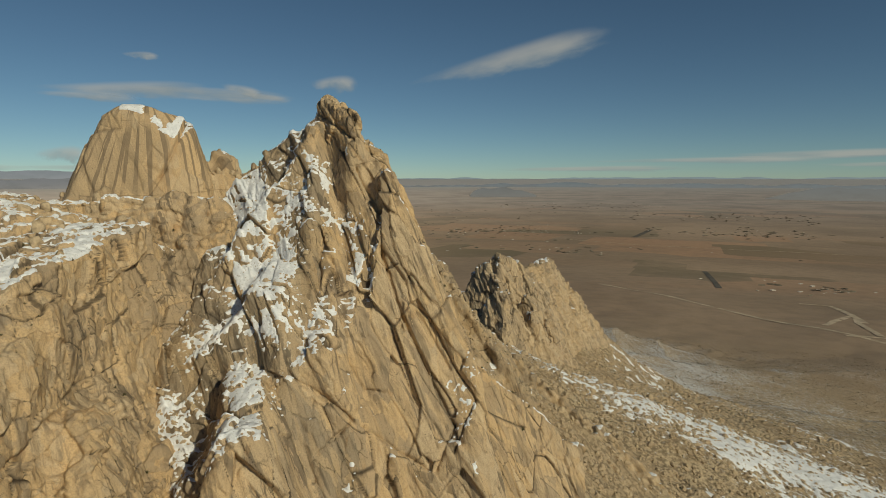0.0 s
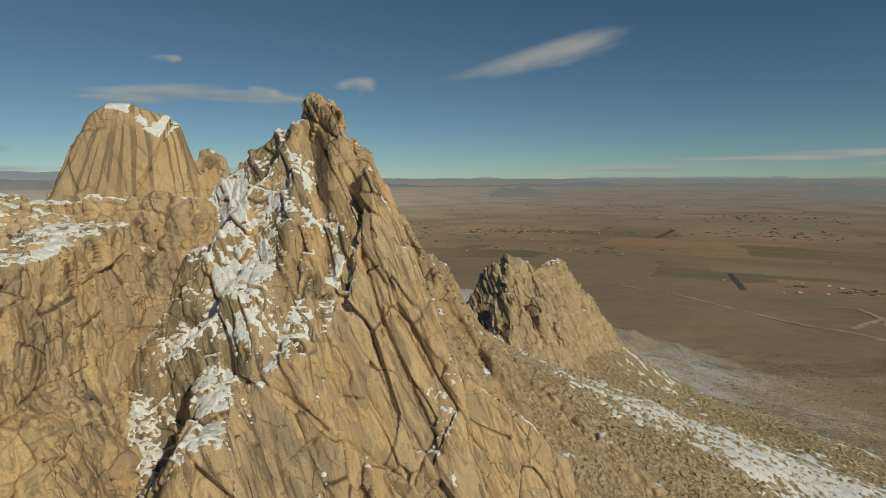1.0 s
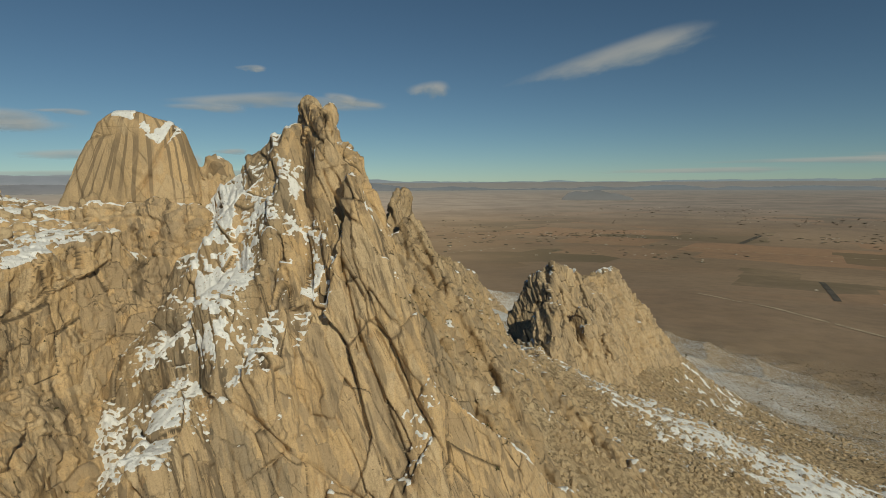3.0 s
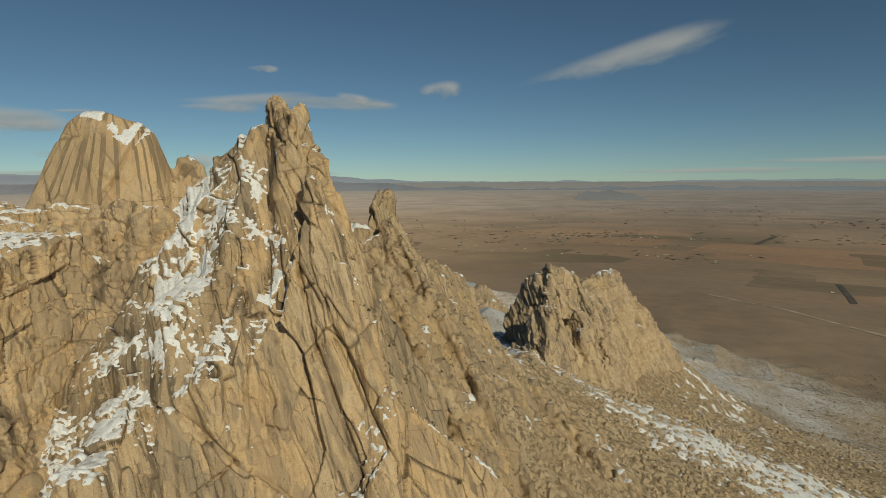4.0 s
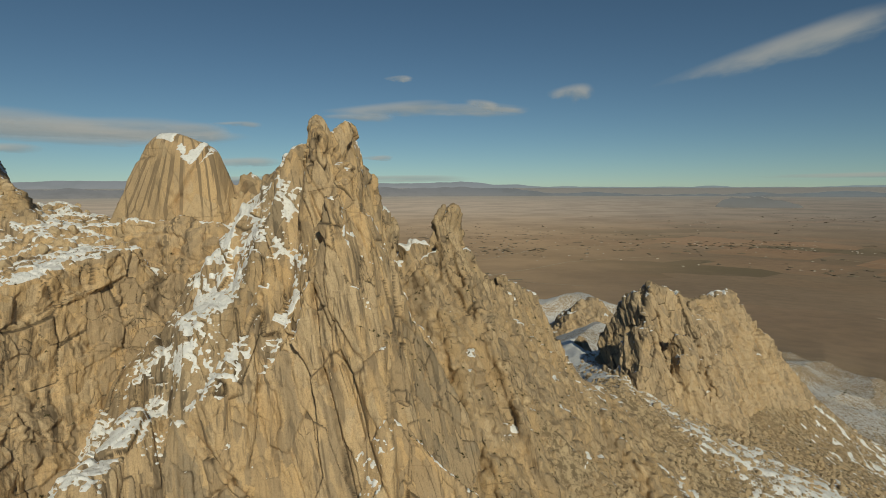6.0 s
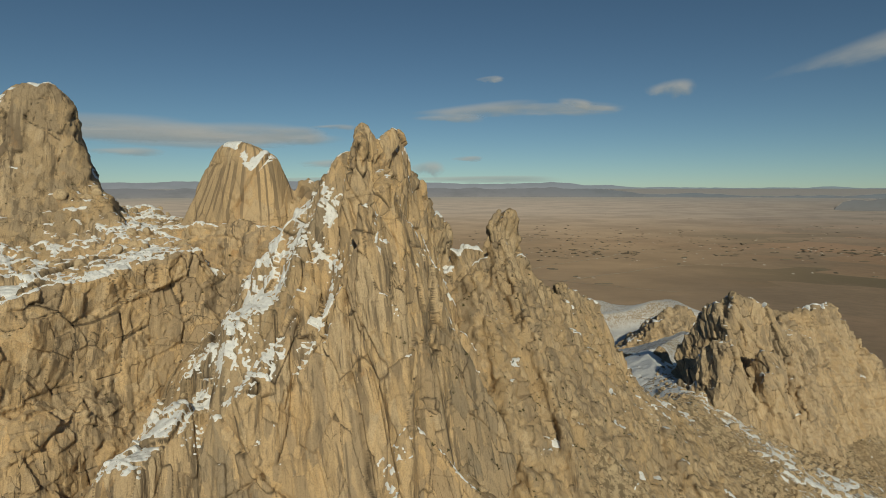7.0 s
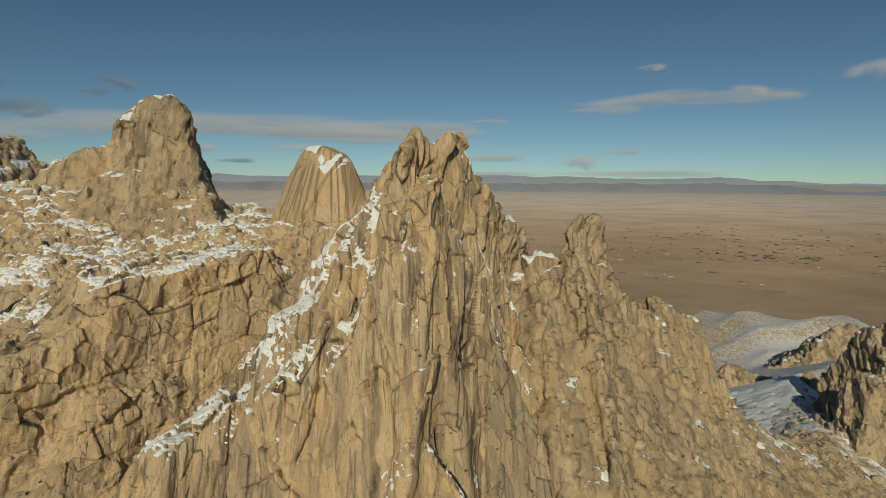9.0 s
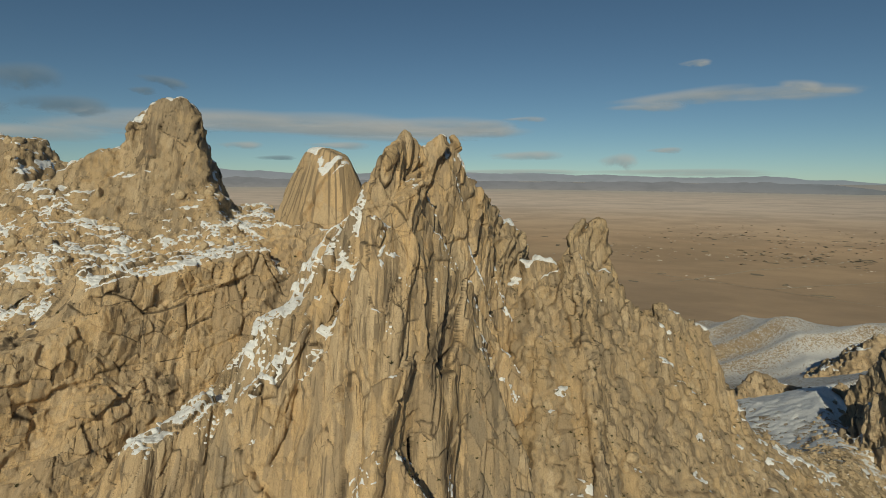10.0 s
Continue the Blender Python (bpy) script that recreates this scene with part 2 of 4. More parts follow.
def granite(name, tan, dark, grey, streaks=0.5, wet=0.0, scale=1.0, relief=0.9):
    m, nodes, links, b = material(name, 0.88)
    k = Nodes(nodes, links)
    lean = k.place((1, 1, 1), (16, 19, 0))
    long = k.place((0.75 * scale, 0.75 * scale, 0.055 * scale), (0, 0, 0), lean)
    fine = k.place((2.6 * scale, 2.6 * scale, 0.3 * scale), (0, 0, 0), lean)
    big = k.noise(k.coord, 0.07 * scale, 3)
    col = k.mix(k.ramp(big, 0.38, 0.62), tan, tuple(c * f for c, f in zip(tan, (1.07, 1.02, 0.92))))
    slab = nodes.new("ShaderNodeAttribute")
    slab.attribute_name = "slab"
    tone = slab.outputs["Fac"]
    col = k.mix(k.ramp(tone, 0.55, 0.95, (0, 0.5)), col, tuple(0.5 * a + 0.5 * c for a, c in zip(dark, grey)))
    col = k.mix(k.ramp(tone, 0.30, 0.08, (0, 0.6)), col, (0.55, 0.43, 0.285))
    lichen = k.noise(k.coord, 0.34 * scale, 8, 0.68)
    col = k.mix(k.ramp(lichen, 0.54, 0.70, (0, 0.42)), col, grey)
    runs = k.noise(long, 1.0, 5, 0.6, 0.4)
    col = k.mix(k.math("MULTIPLY", k.ramp(runs, 0.52, 0.62), k.ramp(big, 0.62, 0.36, (0.25 * streaks, 1.3 * streaks))), col, dark)
    thin = k.noise(fine, 1.0, 4, 0.6)
    col = k.mix(k.ramp(thin, 0.56, 0.68, (0, 0.5)), col, dark)
    rust = k.noise(k.place((0.5, 0.5, 0.2), (40, 0, 0)), 0.6 * scale, 6, 0.7)
    col = k.mix(k.ramp(rust, 0.60, 0.74, (0, 0.55)), col, (0.40, 0.22, 0.085))
    if wet:
        x, y, z = k.sep(k.coord)
        round_it = k.math("ARCTAN2", k.math("ADD", y, -109.0), k.math("ADD", x, 55.5))
        comb = nodes.new("ShaderNodeCombineXYZ")
        links.new(k.math("MULTIPLY", round_it, 8.5), comb.inputs[0])
        links.new(k.math("MULTIPLY", z, 0.02), comb.inputs[2])
        drip = k.noise(comb.outputs[0], 1.0, 2.0, 0.45)
        fray = k.noise(k.place((0.5, 0.5, 0.2)), 1.0, 5, 0.6)
        top = k.ramp(k.math("ADD", k.math("MULTIPLY", z, 0.05), fray), 0.2, 0.5)
        col = k.mix(k.math("MULTIPLY", k.ramp(drip, 0.53, 0.56, (0, wet)), k.math("MULTIPLY", top, k.ramp(k.noise(k.coord, 0.11, 3), 0.36, 0.46, (0.25, 1.0)))), col, (0.19, 0.142, 0.095))
    grain = k.noise(k.coord, 5.0, 6, 0.75)
    col = k.mix(k.ramp(grain, 0.42, 0.68, (0.0, 0.5)), col, tuple(c * 0.42 for c in tan))
    spots = k.noise(k.coord, 1.4 * scale, 3, 0.6)
    col = k.mix(k.ramp(spots, 0.68, 0.76, (0, 0.7)), col, (0.10, 0.082, 0.055))
    slant = k.place((1, 1, 1), (12, 24, 0))
    wide_h, _, wide_r = k.facets(k.stir(k.place((0.34 * scale, 0.34 * scale, 0.035 * scale), (0, 0, 15), slant), 0.8, 0.22))
    mid_h, mid_e, mid_r = k.facets(k.stir(k.place((0.75 * scale, 0.75 * scale, 0.14 * scale), (0, 0, 50), slant), 1.0, 0.3))
    cross_h, cross_e, cross_r = k.facets(k.stir(k.place((0.035 * scale, 0.035 * scale, 0.17 * scale), (28, -34, 0)), 0.8, 0.2))
    here = k.noise(k.coord, 0.13 * scale, 4)
    col = k.mix(k.ramp(wide_r, 0.2, 0.8, (0.0, 0.30)), col, k.mix(0.5, col, dark))
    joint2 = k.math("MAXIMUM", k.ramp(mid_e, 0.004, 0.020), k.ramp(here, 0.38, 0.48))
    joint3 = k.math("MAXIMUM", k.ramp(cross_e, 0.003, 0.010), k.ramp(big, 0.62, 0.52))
    seam_shade = nodes.new("ShaderNodeAttribute")
    seam_shade.attribute_name = "seam_shade"
    # crack shade painted nearly black where the joints of the mesh open
    col = k.mix(k.ramp(seam_shade.outputs["Fac"], 0.05, 0.75, (0.0, 0.8 if not wet else 0.35)), col, (0.055, 0.042, 0.03))
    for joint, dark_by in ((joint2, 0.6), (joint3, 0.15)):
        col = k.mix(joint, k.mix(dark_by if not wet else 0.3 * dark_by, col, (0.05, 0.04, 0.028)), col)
    links.new(col, b.inputs["Base Color"])
    cut = k.math("MULTIPLY", joint2, joint3)
    n1 = k.bump(cut, 0.14, 0.8)
    n2 = k.bump(wide_h, relief, 1.0, n1)
    n3 = k.bump(k.math("MULTIPLY", mid_h, k.ramp(here, 0.36, 0.6, (0.25, 1.0))), 0.8 * relief, 1.0, n2)
    n3 = k.bump(thin, 0.2, 0.7, k.bump(lichen, 0.22, 0.4, n3))
    n4 = k.bump(grain, 0.11, 0.6, n3)
    links.new(n4, b.inputs["Normal"])
    return m


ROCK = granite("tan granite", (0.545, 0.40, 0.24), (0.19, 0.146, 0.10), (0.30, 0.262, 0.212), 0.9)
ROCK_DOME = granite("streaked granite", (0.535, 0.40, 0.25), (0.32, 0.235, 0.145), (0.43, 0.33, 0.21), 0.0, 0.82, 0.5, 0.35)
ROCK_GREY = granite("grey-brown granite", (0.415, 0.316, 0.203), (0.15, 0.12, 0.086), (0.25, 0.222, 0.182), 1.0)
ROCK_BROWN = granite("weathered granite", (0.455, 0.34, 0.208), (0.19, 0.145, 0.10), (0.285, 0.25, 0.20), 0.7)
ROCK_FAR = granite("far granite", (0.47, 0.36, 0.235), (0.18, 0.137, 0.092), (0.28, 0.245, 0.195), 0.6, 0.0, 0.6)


def snow_cover():
    m, nodes, links, b = material("snow", 0.65)
    k = Nodes(nodes, links)
    n = k.noise(k.coord, 0.9, 6, 0.65)
    col = k.mix(k.ramp(n, 0.3, 0.7), (0.80, 0.80, 0.80), (0.66, 0.665, 0.68))
    dirt = k.noise(k.coord, 3.1, 5, 0.7)
    col = k.mix(k.ramp(dirt, 0.58, 0.66, (0, 0.85)), col, (0.26, 0.20, 0.13))
    links.new(col, b.inputs["Base Color"])
    b.inputs["Subsurface Weight"].default_value = 0.0
    links.new(k.bump(n, 0.35, 0.6, k.bump(dirt, 0.08, 0.5)), b.inputs["Normal"])
    return m


SNOW = snow_cover()


def earth():
    """Stony slope near the crags, brown steppe with fields farther out, haze painted beyond."""
    m, nodes, links, b = material("earth", 0.95)
    k = Nodes(nodes, links)
    flat = nodes.new("ShaderNodeUVMap")
    flat.uv_map = "flat"
    km = flat.outputs[0]
    stones = k.noise(k.coord, 0.55, 8, 0.75)
    patch = k.noise(k.coord, 0.035, 6, 0.6)
    slope = k.mix(k.ramp(stones, 0.43, 0.58), (0.20, 0.152, 0.096), (0.50, 0.39, 0.25))
    slope = k.mix(k.ramp(patch, 0.42, 0.6, (0, 0.6)), slope, (0.29, 0.21, 0.125))
    tuft = k.noise(k.coord, 1.3, 3, 0.6)
    slope = k.mix(k.ramp(tuft, 0.60, 0.70, (0, 0.75)), slope, (0.10, 0.083, 0.05))
    broad = k.noise(km, 0.55, 5, 0.6)
    streak = k.noise(k.place((0.5, 1.1, 1), (0, 0, 30), km), 1.0, 5, 0.55)
    steppe = k.mix(k.ramp(broad, 0.35, 0.65), (0.275, 0.201, 0.14), (0.37, 0.268, 0.185))
    steppe = k.mix(k.ramp(streak, 0.44, 0.66, (0, 0.45)), steppe, (0.20, 0.15, 0.10))
    pale = k.noise(k.place((0.9, 0.5, 1), (0, 0, 9), km), 1.0, 6, 0.65)
    steppe = k.mix(k.ramp(pale, 0.60, 0.75, (0, 0.5)), steppe, (0.40, 0.31, 0.22))
    field, _ = k.blocks(k.place((1, 1, 1), (0, 0, 24), km), 1.7, "CHEBYCHEV")
    pick = k.sep(field)
    farm = k.ramp(k.noise(km, 0.30, 2), 0.42, 0.54)
    steppe = k.mix(k.math("MULTIPLY", farm, k.ramp(pick[0], 0.4, 0.55, (0, 0.8))), steppe, (0.41, 0.25, 0.155))
    steppe = k.mix(k.math("MULTIPLY", farm, k.ramp(pick[1], 0.6, 0.68, (0, 0.8))), steppe, (0.17, 0.14, 0.088))
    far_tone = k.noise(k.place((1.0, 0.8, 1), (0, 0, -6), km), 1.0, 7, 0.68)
    steppe = k.mix(k.ramp(far_tone, 0.50, 0.64, (0, 0.45)), steppe, (0.19, 0.145, 0.105))
    steppe = k.mix(k.ramp(far_tone, 0.46, 0.34, (0, 0.5)), steppe, (0.40, 0.29, 0.195))
    tone = k.noise(km, 22.0, 5, 0.7)
    steppe = k.mix(k.ramp(tone, 0.35, 0.7, (0, 0.4)), steppe, (0.18, 0.135, 0.09))
    xy = k.sep(km)
    r = k.math("SQRT", k.math("ADD", k.math("MULTIPLY", xy[0], xy[0]), k.math("MULTIPLY", xy[1], xy[1])), 0)
    tilled = k.mix(k.ramp(far_tone, 0.38, 0.6), (0.56, 0.395, 0.252), (0.42, 0.30, 0.195))
    steppe = k.mix(k.ramp(k.math("DIVIDE", xy[0], r), 0.12, -0.30, (0, 0.75)), steppe, tilled)
    col = k.mix(k.ramp(r, 0.35, 1.1), slope, steppe)
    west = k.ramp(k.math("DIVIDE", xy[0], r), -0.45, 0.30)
    # distance haze painted as paler ground; darker eastern tones hold cloud shade
    hazy_soil = k.mix(west, k.mix(k.ramp(far_tone, 0.40, 0.62), (0.56, 0.475, 0.42), (0.45, 0.385, 0.345)), k.mix(k.ramp(far_tone, 0.40, 0.62), (0.345, 0.30, 0.275), (0.25, 0.225, 0.215)))
    col = k.mix(k.ramp(r, 2.5, 13.0, (0, 0.92)), col, hazy_soil)
    # bluish haze painted over the ground towards the horizon
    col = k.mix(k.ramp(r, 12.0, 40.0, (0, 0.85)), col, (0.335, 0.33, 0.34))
    dust = nodes.new("ShaderNodeAttribute")
    dust.attribute_name = "dust"
    speck = k.noise(k.place((0.4, 0.28, 0.4), (0, 0, 25)), 1.0, 10, 0.86)
    white = k.math("ADD", dust.outputs["Fac"], k.math("ADD", k.math("MULTIPLY", k.math("SUBTRACT", speck, 0.5), 4.0), k.math("MULTIPLY", k.math("SUBTRACT", k.noise(k.coord, 0.9, 4, 0.75), 0.5), 4.0)))
    col = k.mix(k.ramp(white, 0.40, 0.90, (0, 0.75)), col, (0.72, 0.74, 0.77))
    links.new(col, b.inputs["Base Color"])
    links.new(k.bump(stones, 0.9, 0.7, k.bump(tuft, 0.3, 0.6)), b.inputs["Normal"])
    return m


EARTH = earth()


def plain_paint(name, colour, rough=0.9, speck=0.3, scale=0.5):
    m, nodes, links, b = material(name, rough)
    k = Nodes(nodes, links)
    col = k.mix(k.ramp(k.noise(k.coord, scale, 5, 0.65), 0.3, 0.7), tuple(c * (1 + speck) for c in colour), tuple(c * (1 - speck) for c in colour))
    links.new(col, b.inputs["Base Color"])
    return m


STONE = granite("loose stone", (0.45, 0.345, 0.215), (0.19, 0.14, 0.09), (0.30, 0.26, 0.20), 0.2)
SHRUB = plain_paint("dry shrub", (0.085, 0.075, 0.035), 0.9, 0.5, 4.0)
TREES = plain_paint("far orchard", (0.165, 0.14, 0.105), 0.95, 0.4, 0.05)
HOUSE = plain_paint("mud wall", (0.52, 0.465, 0.40), 0.9, 0.4, 0.02)
TRACK = plain_paint("pale dirt track", (0.44, 0.355, 0.255), 0.95, 0.25, 0.05)
TAR = plain_paint("dark strip", (0.10, 0.088, 0.075), 0.95, 0.3, 0.02)

# ---- ground ----
PLAIN = 460.0
SPURS = (
    np.array([(-220, 10, -40), (-137, 54, -6), (-97, 78, -6), (-60, 88, -16), (-25, 98, -26), (-12, 132, -28), (0, 160, -38), (14, 205, -62), (34, 262, -64), (60, 300, -66), (84, 380, -120), (60, 470, -165)], float),
    np.array([(62, 292, -66), (104, 292, -97), (150, 284, -122), (230, 268, -165), (330, 250, -215)], float),
    np.array([(20, 205, -60), (8, 236, -63), (-8, 270, -66), (-18, 320, -78), (-20, 450, -96), (-50, 530, -112)], float),
    np.array([(-4, 100, -34), (45, 100, -77), (90, 100, -115)], float),
    np.array([(-4, 128, -27), (20, 130, -50), (60, 140, -82)], float),
)


def along(x, y, line):
    """Distance to a ridge line and the height of the line there."""
    best, height = np.full(x.shape, 1e9), np.zeros(x.shape)
    for a, b in zip(line[:-1], line[1:]):
        d = b - a
        s = np.clip(((x - a[0]) * d[0] + (y - a[1]) * d[1]) / (d[0] ** 2 + d[1] ** 2), 0, 1)
        e = np.hypot(x - a[0] - s * d[0], y - a[1] - s * d[1])
        near = e < best
        best, height = np.where(near, e, best), np.where(near, a[2] + s * d[2], height)
    return best, height


def spread(r):
    """True distance over the plain for a distance in the model, beyond 2 km drawn together towards the far hills."""
    q = np.clip((4900 - r) / 2900, 1e-3, None)
    return np.where(r < 2000, r, 2000 / q**1.45)


def ground_z(x, y):
    r = np.hypot(x, y)
    stretch = np.where(r < 2000, 1.0, spread(r) / np.maximum(r, 1))
    x, y = x * stretch, y * stretch
    z = np.full(np.shape(x), -PLAIN)
    for line, steep, reach, out in zip(SPURS, (0.68, 0.50, 0.3, 0.85, 0.75), (120, 50, 60, 110, 110), (1900, 2300, 1900, 1900, 1900)):
        d, crest = along(x, y, line)
        drop = PLAIN + crest
        low = np.minimum(reach, drop)
        h = crest - low * (1 - np.exp(-steep * d / low)) - (drop - low) * (1 - np.exp(-d / out))
        k = 10.0
        t = np.maximum(k - np.abs(h - z), 0) / k
        z = np.maximum(h, z) + t * t * k * 0.25
    fold = np.abs(np.sin(x / 37 + y / 52 + 1.3 * np.sin(x / 71))) + 0.5 * np.abs(np.sin(x / 17 - y / 26 + np.sin(y / 33)))
    hill = -104 - 0.45 * (np.sqrt(((x + 75) / 1.5) ** 2 + (y - 600) ** 2 + 900) - 30) - 9 * fold + 6
    t = np.maximum(14 - np.abs(hill - z), 0) / 14
    z = np.maximum(hill, z) + t * t * 14 * 0.25
    R = np.hypot(x, y)
    even = -PLAIN + 310 * np.exp(-(R - 300) / 2300)
    k = np.clip((R - 620) / 700, 0, 1)
    k = k * k * (3 - 2 * k)
    return (z * (1 - k) + even * k) / stretch


def on_ground(x, y):
    """The height of the ground with its small relief."""
    x, y = np.asarray(x, float), np.asarray(y, float)
    r = np.hypot(x, y)
    p = np.stack([x.ravel(), y.ravel(), 0 * x.ravel()], 1).astype(np.float32)
    near = np.exp(-r.ravel() / 700)
    rough = (fbm(p / 26, 5, 0.55) - 0.5) * 9 * near
    lump = np.abs(fbm(p / 4.1 + 40, 3) - 0.5) * 3.0 * np.exp(-r.ravel() / 260)
    swell = (fbm(p / 210 + 9, 4) - 0.5) * 34 * np.clip((r.ravel() - 450) / 500, 0, 1) * np.exp(-r.ravel() / 1500)
    return (ground_z(x, y).ravel() + rough + lump + swell).reshape(x.shape)


def build_ground():
    ang = np.radians(np.concatenate([np.linspace(-180, -75, 70, endpoint=False), np.linspace(-75, 48, 900, endpoint=False), np.linspace(48, 180, 80)]))
    rad = np.concatenate([np.linspace(2, 70, 20, endpoint=False), np.linspace(70, 330, 330, endpoint=False), np.geomspace(330, 4890, 300)])
    A, R = np.meshgrid(ang, rad, indexing="ij")
    x, y = R * np.sin(A), R * np.cos(A)
    z = on_ground(x, y)
    n, m = A.shape
    i = np.arange(n * m).reshape(n, m)
    quads = np.stack([i[:-1, :-1], i[:-1, 1:], i[1:, 1:], i[1:, :-1]], -1).reshape(-1, 4)[:, ::-1]
    verts = np.stack([x.ravel(), y.ravel(), z.ravel()], 1)
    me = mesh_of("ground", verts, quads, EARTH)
    s = (spread(R) / R / 1000).ravel()
    uv = np.stack([x.ravel() * s, y.ravel() * s], 1).astype(np.float32)
    layer = me.uv_layers.new(name="flat")
    layer.data.foreach_set("uv", uv[quads.ravel()].ravel())
    ob = new("ground", me)
    tagged(ob, "brown stony mountain slope running out into a dry plain", "ground", kind="structure")
    # snow lying on the shaded slopes and the low hill
    zz = z.ravel()
    nrm = normals(verts.astype(np.float32), quads)
    p = verts.astype(np.float32) * np.array((1, 1, 0), np.float32)
    away = -(nrm[:, 0] * sun_dir.x + nrm[:, 1] * sun_dir.y)
    big, small = fbm(p / 34 + 3, 3), fbm(p / 2.6 + 8, 4, 0.65)
    far = R.ravel()
    dh = np.hypot((verts[:, 0] + 95) / 1.6, verts[:, 1] - 600)
    saddle = np.exp(-(((verts[:, 0] - 2) / 30) ** 2 + ((verts[:, 1] - 252) / 55) ** 2))
    chute = along(verts[:, 0], verts[:, 1], np.array([(14, 240, 0), (22, 224, 0), (36, 211, 0), (50, 203, 0), (90, 196, 0), (140, 190, 0)], float))[0]
    flats = np.exp(-((((verts[:, 0] - 215) / 150) ** 2 + ((verts[:, 1] - 470) / 240) ** 2)) ** 2)
    on_hill = np.exp(-(dh / 170) ** 2)
    basin = np.exp(-(along(verts[:, 0], verts[:, 1], SPURS[2][3:])[0] / 60) ** 2)
    place = (0.88 + 1.2 * away) * on_hill + 0.75 * basin + 0.48 * flats + 0.75 * saddle + 0.8 * np.exp(-(chute / (7 + 0.13 * verts[:, 0].clip(0))) ** 2)
    gone = 0.9 * np.clip((far - 800) / 250, 0, 1)
    dust = me.attributes.new("dust", "FLOAT", "POINT")
    dust.data.foreach_set("value", (0.45 * away + 0.9 * (big - 0.5) + place + 0.0 - gone).astype(np.float32))
    cover = 0.5 * away + 1.3 * (big - 0.5) + 2.6 * (small - 0.5) - 0.45 + place - gone
    t = np.clip(cover, -0.3, 0.35) * (0.4 + far / 600)
    keep = (cover[quads].max(1) > 0) & (far[quads[:, 0]] < 330)
    v2 = verts + np.stack([0 * t, 0 * t, t], 1)
    used, back = np.unique(quads[keep], return_inverse=True)
    sn = new("snow_sheet", mesh_of("snow_sheet", v2[used], back.reshape(-1, 4), SNOW))
    tagged(sn, "thin patchy snow lying among stones on the slope", "snow", kind="stuff")


build_ground()

# ---- crags ----
LEAN_LEFT = np.array(((0.86, 0.10, -0.50), (-0.25, 0.94, -0.22), (0.45, 0.31, 0.84)), np.float32)
JOINT = np.array(((0.86, 0.08, 0.50), (0.06, 0.92, -0.39), (-0.49, 0.38, 0.78)), np.float32)


SITES = {}


def pieces(quads, owner, count):
    """A number for each quad, the same for all that hang together within one part."""
    key = owner[:, None] * count + quads
    label = np.arange(len(quads))
    for _ in range(300):
        least = np.full((owner.max() + 1) * count, len(quads))
        np.minimum.at(least, key.ravel(), np.repeat(label, 4))
        found = least[key].min(1)
        found = found[found]
        if (found == label).all():
            break
        label = found
    return label


